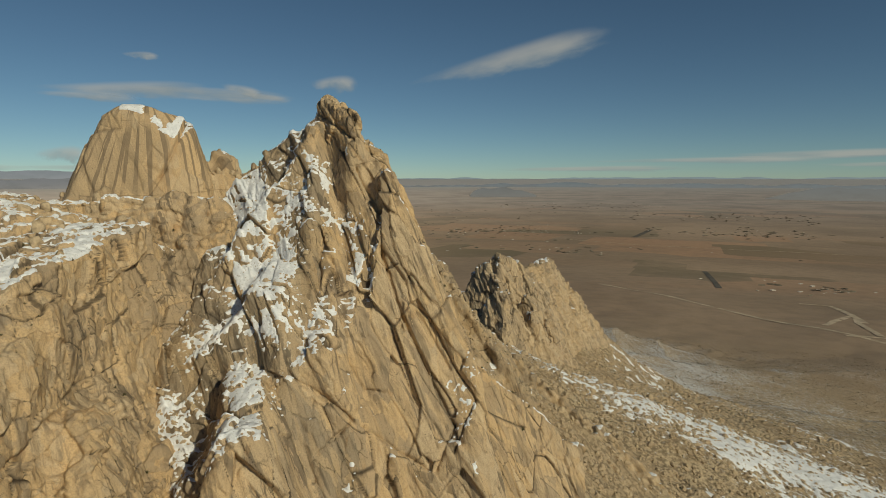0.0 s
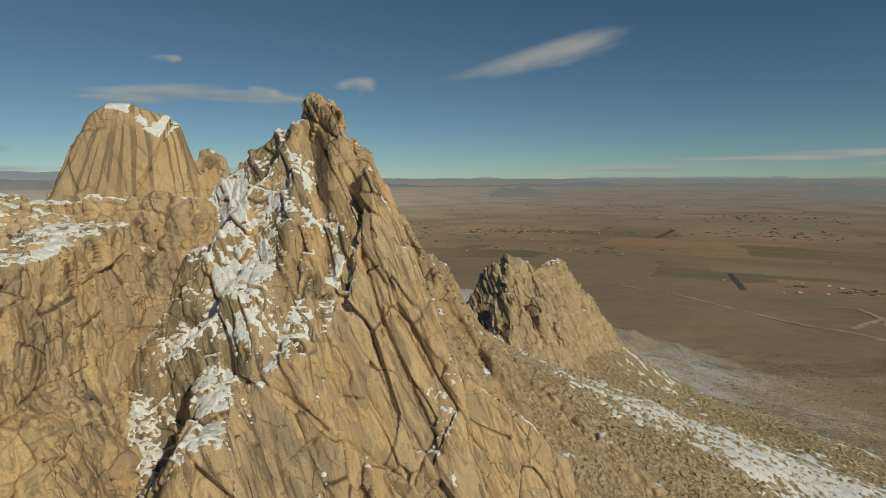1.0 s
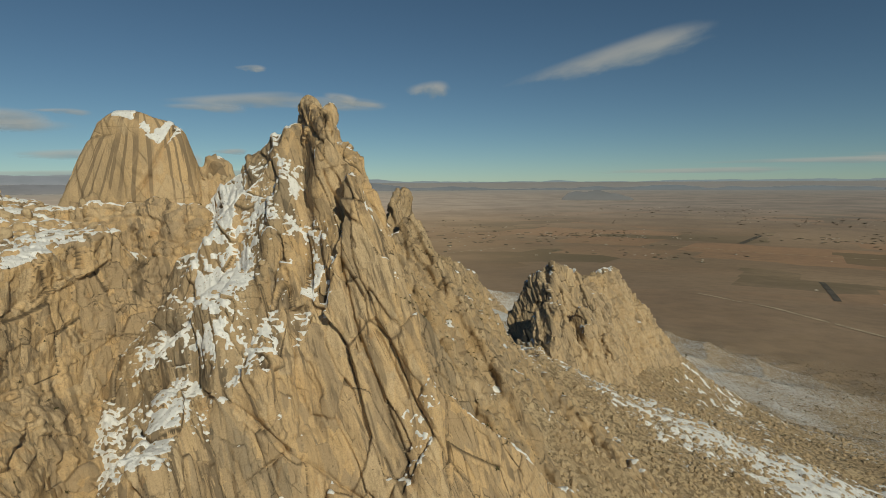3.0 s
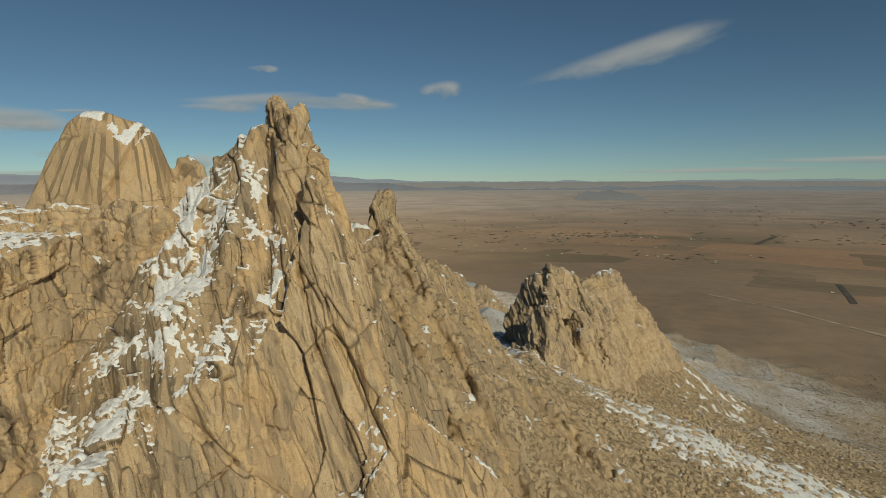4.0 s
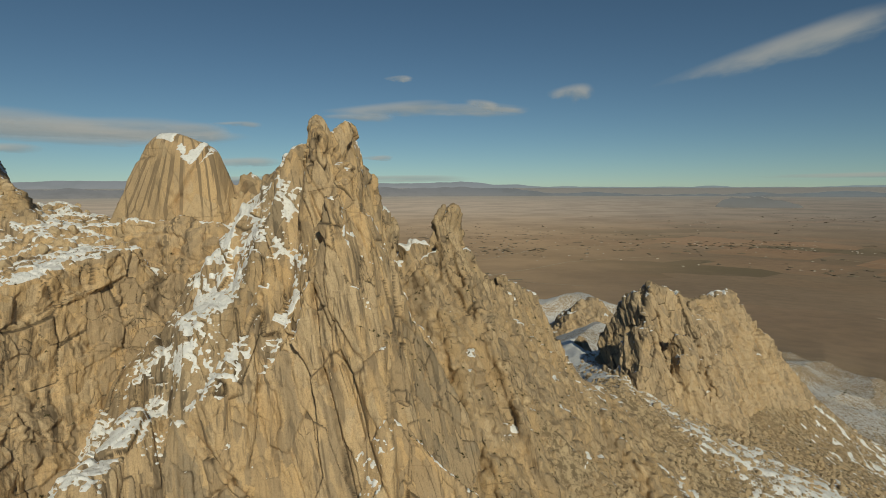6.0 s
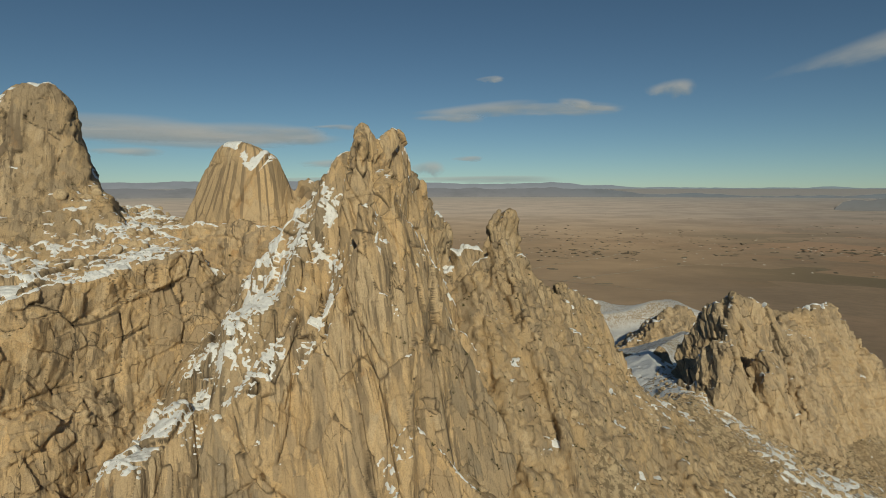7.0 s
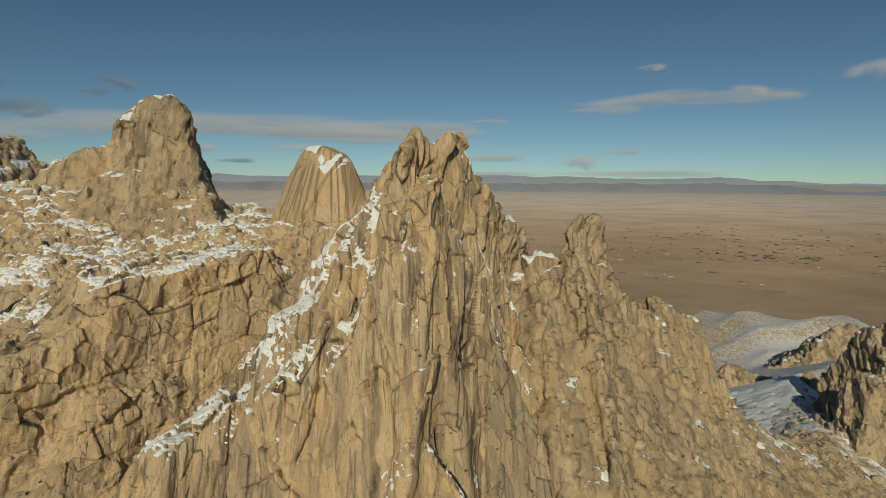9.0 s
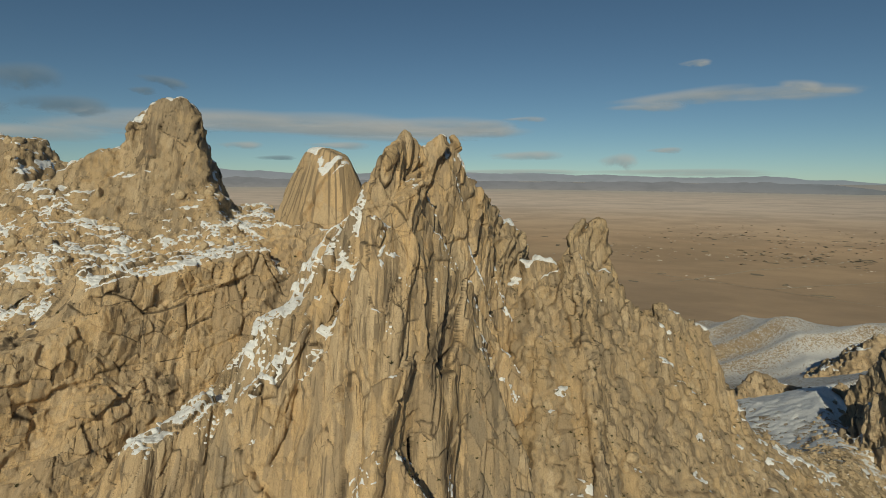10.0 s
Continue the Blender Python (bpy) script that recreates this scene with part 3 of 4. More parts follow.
def crag(name, label, ribs, lo, hi, step, splits=1, slab=(4.6, 4.6, 20.0), rough=1.0, paint=None, snow=0.62, foot=4.0, melt=0.55, joint=None, drifts=(), piles=(), cracks=(), bare=0.3, crisp=14.0, other={}, tilt=1.0):
    """A crag out of ribs: one part for each rib, broken by joints, with snow where it lies flat or turned from the sun."""
    f = solid(ribs)

    def warped(p):
        q = p / 9.0
        w = np.stack([vnoise(q), vnoise(q + 31.7), vnoise(q + 77.1)], 1) - 0.5
        return f(p + w * 2.4 * rough)

    verts, quads = skin(warped, lo, hi, step)
    gz = on_ground(verts[:, 0], verts[:, 1])
    quads = quads[(verts[quads, 2] - gz[quads]).max(1) > -foot]
    used, back = np.unique(quads, return_inverse=True)
    verts, quads = verts[used], back.reshape(-1, 4)
    owner = np.stack([solid([r])(verts[quads].mean(1)) for r in ribs], 1).argmin(1)
    for _ in range(2):
        piece = pieces(quads, owner, len(verts))
        small = np.bincount(piece, minlength=len(quads))[piece] < 40
        near = np.full(len(verts), -1)
        near[quads[~small]] = owner[~small][:, None]
        owner = np.where(small, np.maximum(near[quads].max(1), 0), owner)
    piece = pieces(quads, owner, len(verts))
    for _ in range(splits):
        verts, quads = split(verts, quads)
        owner, piece = np.tile(owner, 4), np.tile(piece, 4)
    nrm = smooth(verts, quads, 2, normals(verts, quads))
    nrm /= np.linalg.norm(nrm, axis=1, keepdims=True) + 1e-9
    bend = np.stack([vnoise(verts / 7), vnoise(verts / 7 + 50), vnoise(verts / 7 + 90)], 1) - 0.5
    q = verts @ (JOINT if joint is None else joint).T + bend * 1.5
    s = np.array(slab, np.float32)
    move, tone = 0, 0
    # weight of the shade painted into the joints
    seam_shade = np.zeros(len(verts), np.float32)
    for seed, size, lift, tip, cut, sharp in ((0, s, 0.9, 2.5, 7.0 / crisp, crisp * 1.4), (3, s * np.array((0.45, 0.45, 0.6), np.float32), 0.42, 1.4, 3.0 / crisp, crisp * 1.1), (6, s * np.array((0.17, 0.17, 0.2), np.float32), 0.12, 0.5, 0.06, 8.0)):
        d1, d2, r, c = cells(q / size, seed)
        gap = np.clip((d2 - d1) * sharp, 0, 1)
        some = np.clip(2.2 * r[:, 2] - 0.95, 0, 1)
        seam_shade = np.maximum(seam_shade, (1 - gap) * some * (1.0 if seed == 0 else 0.8 if seed == 3 else 0.35))
        move = move + lift * (r[:, 0] - 0.5) + (tip if seed == 0 else tip * tilt) * ((r - 0.5) * (q / size - c)).sum(1) - cut * (0.25 + some) * (1 - gap) ** 2
        tone = tone + (r[:, 1] if seed == 0 else 0.7 * (r[:, 2] - 0.5))
    move = move + (fbm(verts / 1.6, 3) - 0.5) * 0.08
    for line, into, depth, step in cracks:
        w = np.array(into, float) / np.linalg.norm(into)
        for a, e in zip(line[:-1], line[1:]):
            a, e = np.array(a, float), np.array(e, float)
            t = e - a - ((e - a) @ w) * w
            span = np.linalg.norm(t)
            t = t / span
            rel = verts - a
            u, side, reach = rel @ t, rel @ np.cross(w, t), np.abs(rel @ w)
            gone = np.clip(np.maximum(-u, u - span), 0, None)
            mask = np.exp(-(gone / 0.5) ** 2) * (reach < 9)
            move = move - mask * (depth * np.exp(-np.abs(side) / 0.2) - step * np.exp(-np.abs(side) / 2.2) * np.sign(side))
    if piles:
        flag = np.array([r[2] in piles for r in ribs], np.float32)[owner]
        weight = np.zeros(len(verts), np.float32)
        weight[quads.ravel()] = np.repeat(flag, 4)
        weight = smooth(verts, quads, 6, weight)
        heap = 0
        for seed, size in ((8, 3.4), (9, 1.7)):
            d1, d2, r, c = cells((verts + bend * 2) / np.array((size, size, size * 0.8), np.float32), seed)
            heap = heap + size * (0.42 * np.sqrt(np.clip(0.75 - d1, 0, 1)) + 0.35 * (r[:, 0] - 0.5) - 0.22)
        move = move * (1 - 0.6 * weight) + weight * heap
        seam_shade = seam_shade * (1 - 0.6 * weight)
    move = smooth(verts, quads, 1, move.astype(np.float32))
    verts = verts + nrm * (move * rough)[:, None]
    fn = smooth(verts, quads, 4, normals(verts, quads))
    thing = new(name)
    thing.location = (0, 0, 0)
    tagged(thing, label, "rock")
    for k in np.unique(piece):
        mine = quads[piece == k]
        r = ribs[owner[piece == k][0]]
        used, back = np.unique(mine, return_inverse=True)
        part(r[2], note(note(mesh_of(r[2], verts[used], back.reshape(-1, 4), other.get(r[2], paint or ROCK)), "slab", tone[used]), "seam_shade", seam_shade[used]), thing)
    away = -(fn[:, 0] * sun_dir.x + fn[:, 1] * sun_dir.y)
    hold = fn[:, 2] + melt * away
    cover = hold - snow + 1.9 * (fbm(verts / 5.0 + 60, 3) - 0.5) + 1.3 * (fbm(verts / 1.2 + 20, 4, 0.65) - 0.5) + 0.8 * (vnoise(verts / 0.34 + 5) - 0.5)
    for line, reach, amount in drifts:
        d, level = along(verts[:, 0], verts[:, 1], np.array(line, float))
        cover += amount * np.exp(-(d / reach) ** 2) * np.clip(fn[:, 2] * 2.6 - 0.3, 0, 1) * (np.abs(verts[:, 2] - level) < 9)
    cover = np.minimum(cover, (nrm[:, 2] - 0.45 * (nrm[:, 0] * sun_dir.x + nrm[:, 1] * sun_dir.y) - bare) * 4)
    cover = smooth(verts, quads, 1, cover)
    keep = cover[quads].max(1) > 0.0
    if keep.sum() > 40:
        lift = np.clip(cover * 0.7, -0.3, 0.16)
        v2 = verts + lift[:, None] * (fn * 0.5 + np.array((0, 0, 0.5), np.float32))
        used, back = np.unique(quads[keep], return_inverse=True)
        tagged(part("snow", mesh_of("snow", v2[used], back.reshape(-1, 4), SNOW), thing, "patchy white snow on rock ledges"), kind="stuff")
    SITES[name] = (verts, fn)
    return thing


SPIRE = [
    rib("tower", (-22.2, 99, 8.5), (-19.2, 111.5, 13.8), 58.6, 81.1, 62.2, 76.7, 0.6),
    rib("boss", (-13.1, 101.2, 7.8), (-9, 96.6, 4.4), 79.8, 60.8, 64, 72.8, 1.3),
    rib("pillar", (-9.3, 99.4, 6), (4.3, 80.9, -28.3), 79.4, 60.6, 64.6, 67, 0.4),
    rib("east_face", (-8.7, 90.9, 2.4), (-9.9, 102.7, -3.7), 85.6, 74.8, 71.8, 67.1, 1),
    rib("shoulder", (-20.8, 115.4, 14.1), (-19.4, 122.9, 0.1), 57.6, 76.1, 58.1, 84, 0.6),
    rib("slab", (-20.8, 98.7, 4.7), (-16.1, 82.1, -17.2), 67.5, 58, 64.9, 62.9, 0.4),
    rib("slab", (-18, 83.3, -17.9), (-17.1, 74.9, -23.8), 64.6, 66.1, 60, 81.9, 1.6),
    rib("ledge", (-24.2, 85.6, -12.9), (-26, 80.3, -15.2), 61.1, 60, 60, 72.8, 2.7),
    rib("buttress", (-26.5, 77.2, -26), (-22.4, 61.9, -29.4), 65.2, 60, 60, 65, 2),
    rib("buttress", (-13, 83.9, -25), (-11, 66.3, -49.9), 65, 58, 60, 60, 5),
    rib("slab", (-9.3, 84.4, -18.9), (-11.8, 77.2, -36.7), 67.1, 62, 59.6, 68, 3),
    rib("crest", (-21.1, 100.6, 9.6), (-27.7, 104.7, 8), 61, 66.4, 68.2, 61.9, 0.4),
    rib("crest", (-25.2, 105.3, 8.6), (-37.7, 105.9, 1.2), 58.6, 71.4, 72, 56.7, 0.5),
    rib("gully", (-33.9, 93.2, -12.5), (-37.1, 63.4, -43.7), 64, 42.1, 60, 60, 4),
    rib("summit_block", (-20.4, 104.1, 15.3), (-14, 95.9, 12.1), 83.7, 84, 44, 79.2, 1, 1.8),
]
DRIFTS = [
    ([(-40, 101, 0), (-33, 94, -7), (-28, 86, -13), (-33, 80, -24), (-34, 70, -34), (-36, 58, -46)], 4.5, 0.5),
    ([(-24, 97, 5), (-30, 97, 0), (-37, 97, -5)], 4.5, 0.3),
    ([(-30, 88, -12), (-26, 82, -14.5), (-24.5, 78, -19)], 3.2, 0.8),
    ([(-20.5, 100.5, 11.5), (-27.5, 102, 8), (-36.5, 102.5, 0.5)], 2.4, 0.5),
    ([(-21, 100.5, 14), (-15.5, 96, 10)], 3.2, -1.6),
    ([(-21, 96.5, 4), (-17, 91, -6), (-13, 87, -12)], 1.6, 0.45),
]
CRACKS = [
    ([(-14.0, 93.1, 1.5), (-10.6, 89.9, -4.8), (-9.5, 86.5, -11.1), (-5.8, 82.3, -20.8), (1.5, 77.0, -34.8)], (-0.1, 0.97, -0.2), 1.5, 0.5),
    ([(-20.6, 97.2, 10.7), (-14.3, 95.1, 6.0)], (-0.2, 0.97, 0.1), 0.8, 0.3),
    ([(-16.6, 84.1, -12.3), (-13.0, 77.6, -22.3), (-10.5, 72.2, -30.1)], (-0.22, 0.95, -0.24), 0.8, 0.35),
    ([(-21.2, 74.0, -26.0), (-11.6, 71.2, -31.3), (-1.9, 74.4, -40.1)], (-0.2, 0.9, -0.4), 1.0, 0.4),
    ([(-11.6, 71.2, -31.3), (-15.8, 68.4, -34.5)], (-0.25, 0.88, -0.42), 0.7, 0.3),
    ([(-3.8, 83.7, -20.1), (0.8, 80.5, -27.5)], (-0.08, 0.95, -0.27), 0.7, 0.3),
    ([(-32.7, 73.1, -30.3), (-19.2, 63.8, -35.8)], (-0.45, 0.78, -0.4), 0.8, 0.3),
    ([(1.5, 77.0, -34.8), (-0.9, 74.4, -40.0)], (-0.06, 0.9, -0.42), 0.9, 0.3),
]
# crest, ledge and gully: greyer rock, its dark tone partly standing for grazing light
crag("rock_spire", "tall jagged tan granite spire with snow on its ledges", SPIRE, (-52, 48, -75), (24, 132, 20), 0.62, 2, slab=(6.0, 6.0, 22.0), rough=0.85, snow=0.69, melt=0.6, drifts=DRIFTS, cracks=CRACKS, bare=0.12, other={"crest": ROCK_GREY, "ledge": ROCK_GREY, "gully": ROCK_GREY})
DOME = [
    boss("dome", (-55, 108, 0), [(-143.1, 65.3, 11.4), (-108.6, 63.5, 10.4), (-89.2, 70.4, 7.9), (-62, 78, 9.8), (-34.6, 81.8, 10.5), (-8, 78.3, 11.9), (18.8, 79.6, 10.2), (22.4, 98, 10.9), (39.6, 51.6, 12.6), (59.2, 68.3, 8.4), (90.1, 69.5, 9.2), (130, 66, 10), (167.4, 65.2, 10.9), (-143.1, 28.9, 13.7), (-116.6, 35.3, 13.4), (-78.6, 44.3, 11.2), (-66.4, 51.8, 10.3), (1.6, 2.3, 13.2), (44.5, 22.7, 12.1)], 0.45),
    rib("gendarme", (-44.3, 113.8, 5.7), (-41.8, 112.8, 4.5), 80, 78.8, 80.3, 78, 1.7, 0.4),
    rib("block", (-46, 111, 1), (-40, 111, 1), 70, 66, 60, 60, 1.6),
]
crag("granite_dome", "smooth tan granite dome with dark water streaks and snow on top", DOME, (-85, 84, -32), (-28, 132, 18), 0.7, 2, rough=0.26, paint=ROCK_DOME, slab=(9, 9, 26), snow=1.45, melt=0.2, bare=0.30, drifts=[([(-56.5, 104, 12), (-54.2, 101.5, 9.5), (-51.8, 102.6, 11)], 2.2, 2.8), ([(-46.7, 106.3, 9.9), (-47.7, 104.3, 7.7)], 1.7, 3.0)], cracks=[([(-43.6, 100, 10.5), (-48.7, 100, 1.7), (-55, 100, -6.7)], (-0.49, 0.87, 0.02), 3.0, 1.6)])
WALL = [
    rib("plinth", (-66.1, 97.6, -2.7), (-39.9, 101.2, -3.4), 50, 62.4, 55, 50, 2.2),
    rib("wall", (-52.8, 62.1, -10.2), (-51.9, 89.1, -6.7), 45, 74.5, 51.6, 62.1, 5.7),
    rib("wall", (-44.4, 37.1, -23.7), (-51.2, 68.1, -11.5), 55.1, 78, 60, 60, 5),
    rib("shelf", (-59.8, 68.3, -16.2), (-94.3, 72.9, 0.9), 30, 34, 50, 50, 14),
    rib("shelf", (-62.3, 95.2, -5.4), (-92.7, 96.8, -0.5), 32.8, 34.6, 50.7, 50, 10.2),
    rib("buttress", (-48.4, 58.3, -25.6), (-53.8, 84.8, -28.5), 45, 65.4, 49.6, 50, 9.5),
    rib("buttress", (-53.7, 92.2, -8.3), (-45.2, 85.6, -15), 55, 62, 50, 68, 3.6),
    rib("foot", (-60, 40, -26), (-110, 45, -12), 50, 38, 50, 50, 10),
]
crag("rock_wall", "steep yellow-tan granite wall below a snowy shelf", WALL, (-120, 20, -70), (-28, 118, 8), 0.75, 2, slab=(6.0, 6.0, 11), rough=0.74, tilt=1.45, other={"foot": ROCK_GREY}, snow=0.74, melt=0.3, bare=0.5, crisp=13.0, joint=LEAN_LEFT, piles=("shelf", "foot", "plinth"), drifts=[([(-44, 40, -27), (-42, 66, -26), (-40, 88, -22)], 9.0, -2.0), ([(-46, 56, -24), (-47, 80, -18)], 4.0, -1.2)])
TOWER = [
    rib("tower", (-96.5, 82.8, 26.6), (-93.5, 89.3, 25.8), 75, 76, 72, 74, 3.2, 4.0),
    rib("turret", (-97.5, 78, 19.2), (-96, 82.5, 22), 76, 78, 80, 70, 3.6, 1.6),
    rib("shoulder", (-102.5, 78.6, 15.8), (-108.8, 64.7, 9.4), 66.4, 68, 65, 60.1, 3.1),
    rib("terrace", (-107.9, 60.1, 3.6), (-84, 92, 3), 45, 43, 45, 55, 5),
    rib("terrace", (-93.9, 72.4, 7.2), (-87.7, 89, 6.7), 45, 65.8, 60, 66, 3),
    rib("side_tower", (-134.4, 58.5, 16.4), (-157.9, 44.2, 19.4), 61.7, 62, 59.8, 50, 4.6),
    rib("terrace", (-105.7, 63.1, 2.9), (-138.3, 55.6, 6), 45, 45, 28, 50, 5.6),
]
crag("rock_tower", "broad rounded granite tower above terraces of boulders", TOWER, (-185, 15, -30), (-66, 122, 30), 0.95, 1, slab=(5, 5, 13), rough=0.8, tilt=1.5, crisp=13.0, paint=ROCK_BROWN, snow=0.78, piles=("terrace", "side_tower", "shoulder"))
EAST = [
    rib("col", (-19.7, 115.2, 8.5), (-24.5, 136.6, -3.9), 60.2, 84, 60, 62.9, 0.6),
    rib("pinnacle", (-15.8, 144.2, -1.7), (-15.2, 151.9, -1.1), 77.4, 80.6, 71.8, 69.9, 0.4, 1),
    rib("pinnacle", (-10.9, 137.3, -5.2), (-10.5, 140.1, -9.6), 72, 66.3, 62.9, 66, 0.4),
    rib("crest", (-19.4, 135.4, -7.6), (-10.6, 147.8, -12.2), 60.2, 67.3, 60.6, 68.5, 1.2),
    rib("crest", (-11.4, 145.9, -15), (-2.7, 159.6, -24.4), 64, 60.3, 60, 66, 1.4),
    rib("crest", (-6.2, 163.1, -20.3), (-1.6, 169.9, -24.6), 65.2, 62.1, 52.8, 70.8, 2.3),
    rib("slope", (-12.7, 128.8, -12.9), (-7.2, 152.4, -19.3), 55, 49.8, 59.2, 66.8, 0.4),
    rib("slope", (5.5, 163.9, -43.4), (16.2, 213.5, -67.7), 45, 40.1, 57.1, 55, 6),
]
crag("rock_ridge", "weathered brown granite ridge with a small pinnacle", EAST, (-55, 95, -75), (55, 235, 6), 0.8, 1, slab=(3.6, 3.6, 11.0), rough=0.85, tilt=1.7, paint=ROCK_BROWN, snow=1.08, drifts=[([(-22, 131, -7), (-17, 136, -8)], 3.0, 1.0), ([(-2, 160, -23), (5, 170, -31)], 2.5, 0.5), ([(4, 180, -48), (10, 205, -60), (15, 225, -66)], 12.0, 1.05)], piles=("slope",))
FAR = [
    rib("tower", (15, 253, -40), (20, 250, -37), 72, 72, 74, 70, 1.6),
    rib("tower", (24, 249, -33.5), (34, 257, -37), 70, 72, 70, 70, 2.4),
    rib("tower", (23, 229, -44), (26, 225, -46), 70, 72, 66, 74, 2.2),
    rib("tower", (36, 236, -48), (38, 231, -54), 72, 74, 70, 74, 2.4),
    rib("crest", (38, 268, -41.5), (54, 288, -40), 65, 62, 65, 65, 2.2),
    rib("crest", (52, 286, -40.5), (90, 297, -88), 60, 58, 60, 60, 2.2),
    rib("flank", (40, 262, -46), (50, 246, -66), 64, 62, 60, 66, 3),
]
crag("rock_outcrop", "dark jagged granite outcrop above a scree slope", FAR, (-5, 205, -120), (125, 325, -30), 1.2, 2, slab=(6, 6, 15), rough=1.0, tilt=1.5, paint=ROCK_FAR, snow=0.88, piles=("flank", "crest"))
KNOB = [
    rib("outcrop", (-40, 299, -73), (-24, 303, -76), 62, 62, 60, 60, 1.2),
    rib("outcrop", (-25, 303, -76), (-8, 305, -73), 60, 60, 60, 66, 1.2),
    rib("tooth", (-12, 305, -70.5), (-9, 305.5, -71), 74, 74, 74, 74, 0.6),
]
crag("rock_teeth", "dark row of granite teeth across a snowy saddle", KNOB, (-60, 285, -100), (15, 320, -66), 0.9, 1, slab=(4, 4, 8), rough=1.0, paint=ROCK_FAR, snow=1.0)
KNOLL = [
    rib("knoll", (-42, 478, -87), (-30, 482, -85), 48, 50, 50, 46, 2.0),
    rib("knoll", (-32, 480, -88), (-16, 470, -104), 48, 48, 60, 46, 4.0),
    rib("knoll", (-44, 476, -94), (-56, 462, -116), 44, 44, 60, 40, 3.0),
]
crag("granite_knoll", "low rounded granite knoll in front of a snowy hill", KNOLL, (-100, 430, -160), (40, 520, -78), 1.8, 1, slab=(7, 7, 14), rough=1.8, paint=ROCK_FAR, snow=1.0, piles=("knoll",))

# ---- loose stones ----
def lump(seed, rings=2, rough=0.45):
    """A broken boulder: a ball cut by flat planes and roughened; about one metre across."""
    rnd = np.random.RandomState(seed)
    bm = bmesh.new()
    bmesh.ops.create_icosphere(bm, subdivisions=rings, radius=0.5)
    cuts = [(Vector(rnd.normal(size=3)).normalized(), 0.27 + 0.2 * rnd.rand()) for _ in range(9)]
    for v in bm.verts:
        for n, d in cuts:
            over = v.co.dot(n) - d
            if over > 0:
                v.co -= n * over
        v.co *= 1 + (noise.noise(v.co * 3 + Vector((seed, 0, 0))) * 0.16)
    me = bpy.data.meshes.new("boulder")
    bm.to_mesh(me)
    bm.free()
    me.materials.append(STONE)
    me.polygons.foreach_set("use_smooth", np.full(len(me.polygons), rings > 2))
    return me


def scatter_boulders():
    shapes = [lump(k, 3) for k in range(8)]
    rnd = np.random.RandomState(5)
    plan = (("rock_wall", 150, (-118, 38, -20), (-50, 112, 4), 0.62, 0.7, 2.6, "boulders on the snowy shelf"),
            ("rock_tower", 90, (-140, 50, -8), (-76, 100, 16), 0.6, 0.8, 2.8, "boulders on the terraces"),
            ("granite_dome", 34, (-70, 90, -14), (-36, 116, 3), 0.55, 0.6, 1.8, "boulders below the dome"),
            ("rock_spire", 26, (-42, 60, -40), (-22, 100, 0), 0.62, 0.5, 1.4, "boulders in the gully"),
            ("rock_ridge", 20, (-25, 110, -30), (10, 175, 2), 0.6, 0.5, 1.6, "boulders on the ridge"))
    for site, count, lo, hi, flat, small, large, group in plan:
        verts, fn = SITES[site]
        ok = np.flatnonzero((fn[:, 2] > flat) & (verts > np.array(lo)).all(1) & (verts < np.array(hi)).all(1))
        for i in rnd.choice(ok, min(count, len(ok)), replace=False):
            size = small + (large - small) * rnd.rand() ** 2.2
            ob = new("boulder", shapes[rnd.randint(8)])
            x, y, z = verts[i]
            ob.matrix_world = Matrix.LocRotScale((x, y, z + size * 0.12), Euler(rnd.rand(3) * 6.28), (size * (0.8 + 0.7 * rnd.rand()), size, size * (0.55 + 0.4 * rnd.rand())))
            tagged(ob, "rounded tan granite boulder lying on the ledge" if size < 1.5 else "large tan granite block among snow", "boulder", group)


def joined(name, places, sizes, shape, material, seed, squash=0.7):
    """Many small copies of one low shape in one mesh."""
    rnd = np.random.RandomState(seed)
    base, tris = shape
    n = len(places)
    ang = rnd.rand(n) * 6.283
    c, s = np.cos(ang), np.sin(ang)
    st = (0.6 + 0.8 * rnd.rand(n, 1, 3)) * sizes[:, None, None] * np.array((1, 1, squash))
    v = base[None] * st
    x = v[..., 0] * c[:, None] - v[..., 1] * s[:, None]
    y = v[..., 0] * s[:, None] + v[..., 1] * c[:, None]
    v = np.stack([x, y, v[..., 2]], -1) + places[:, None]
    q = tris[None] + (np.arange(n) * len(base))[:, None, None]
    return new(name, mesh_of(name, v.reshape(-1, 3), q.reshape(-1, tris.shape[1]), material, True))


def low_stone(seed):
    bm = bmesh.new()
    bmesh.ops.create_icosphere(bm, subdivisions=1, radius=0.5)
    rnd = np.random.RandomState(seed)
    v = np.array([p.co for p in bm.verts]) * (0.75 + 0.5 * rnd.rand(len(bm.verts), 1))
    t = np.array([[p.index for p in f.verts] for f in bm.faces])
    bm.free()
    return v, t


def low_shrub(seed):
    rnd = np.random.RandomState(seed)
    v, t = [], []
    for k in range(14):
        d = rnd.normal(size=3)
        d[2] = abs(d[2]) * 0.8
        d /= np.linalg.norm(d)
        side = np.cross(d, rnd.normal(size=3))
        side /= np.linalg.norm(side)
        t.append((3 * k, 3 * k + 1, 3 * k + 2))
        v += [d * 0.1 - side * 0.14, d * 0.1 + side * 0.14, d * (0.4 + 0.3 * rnd.rand())]
    return np.array(v), np.array(t)


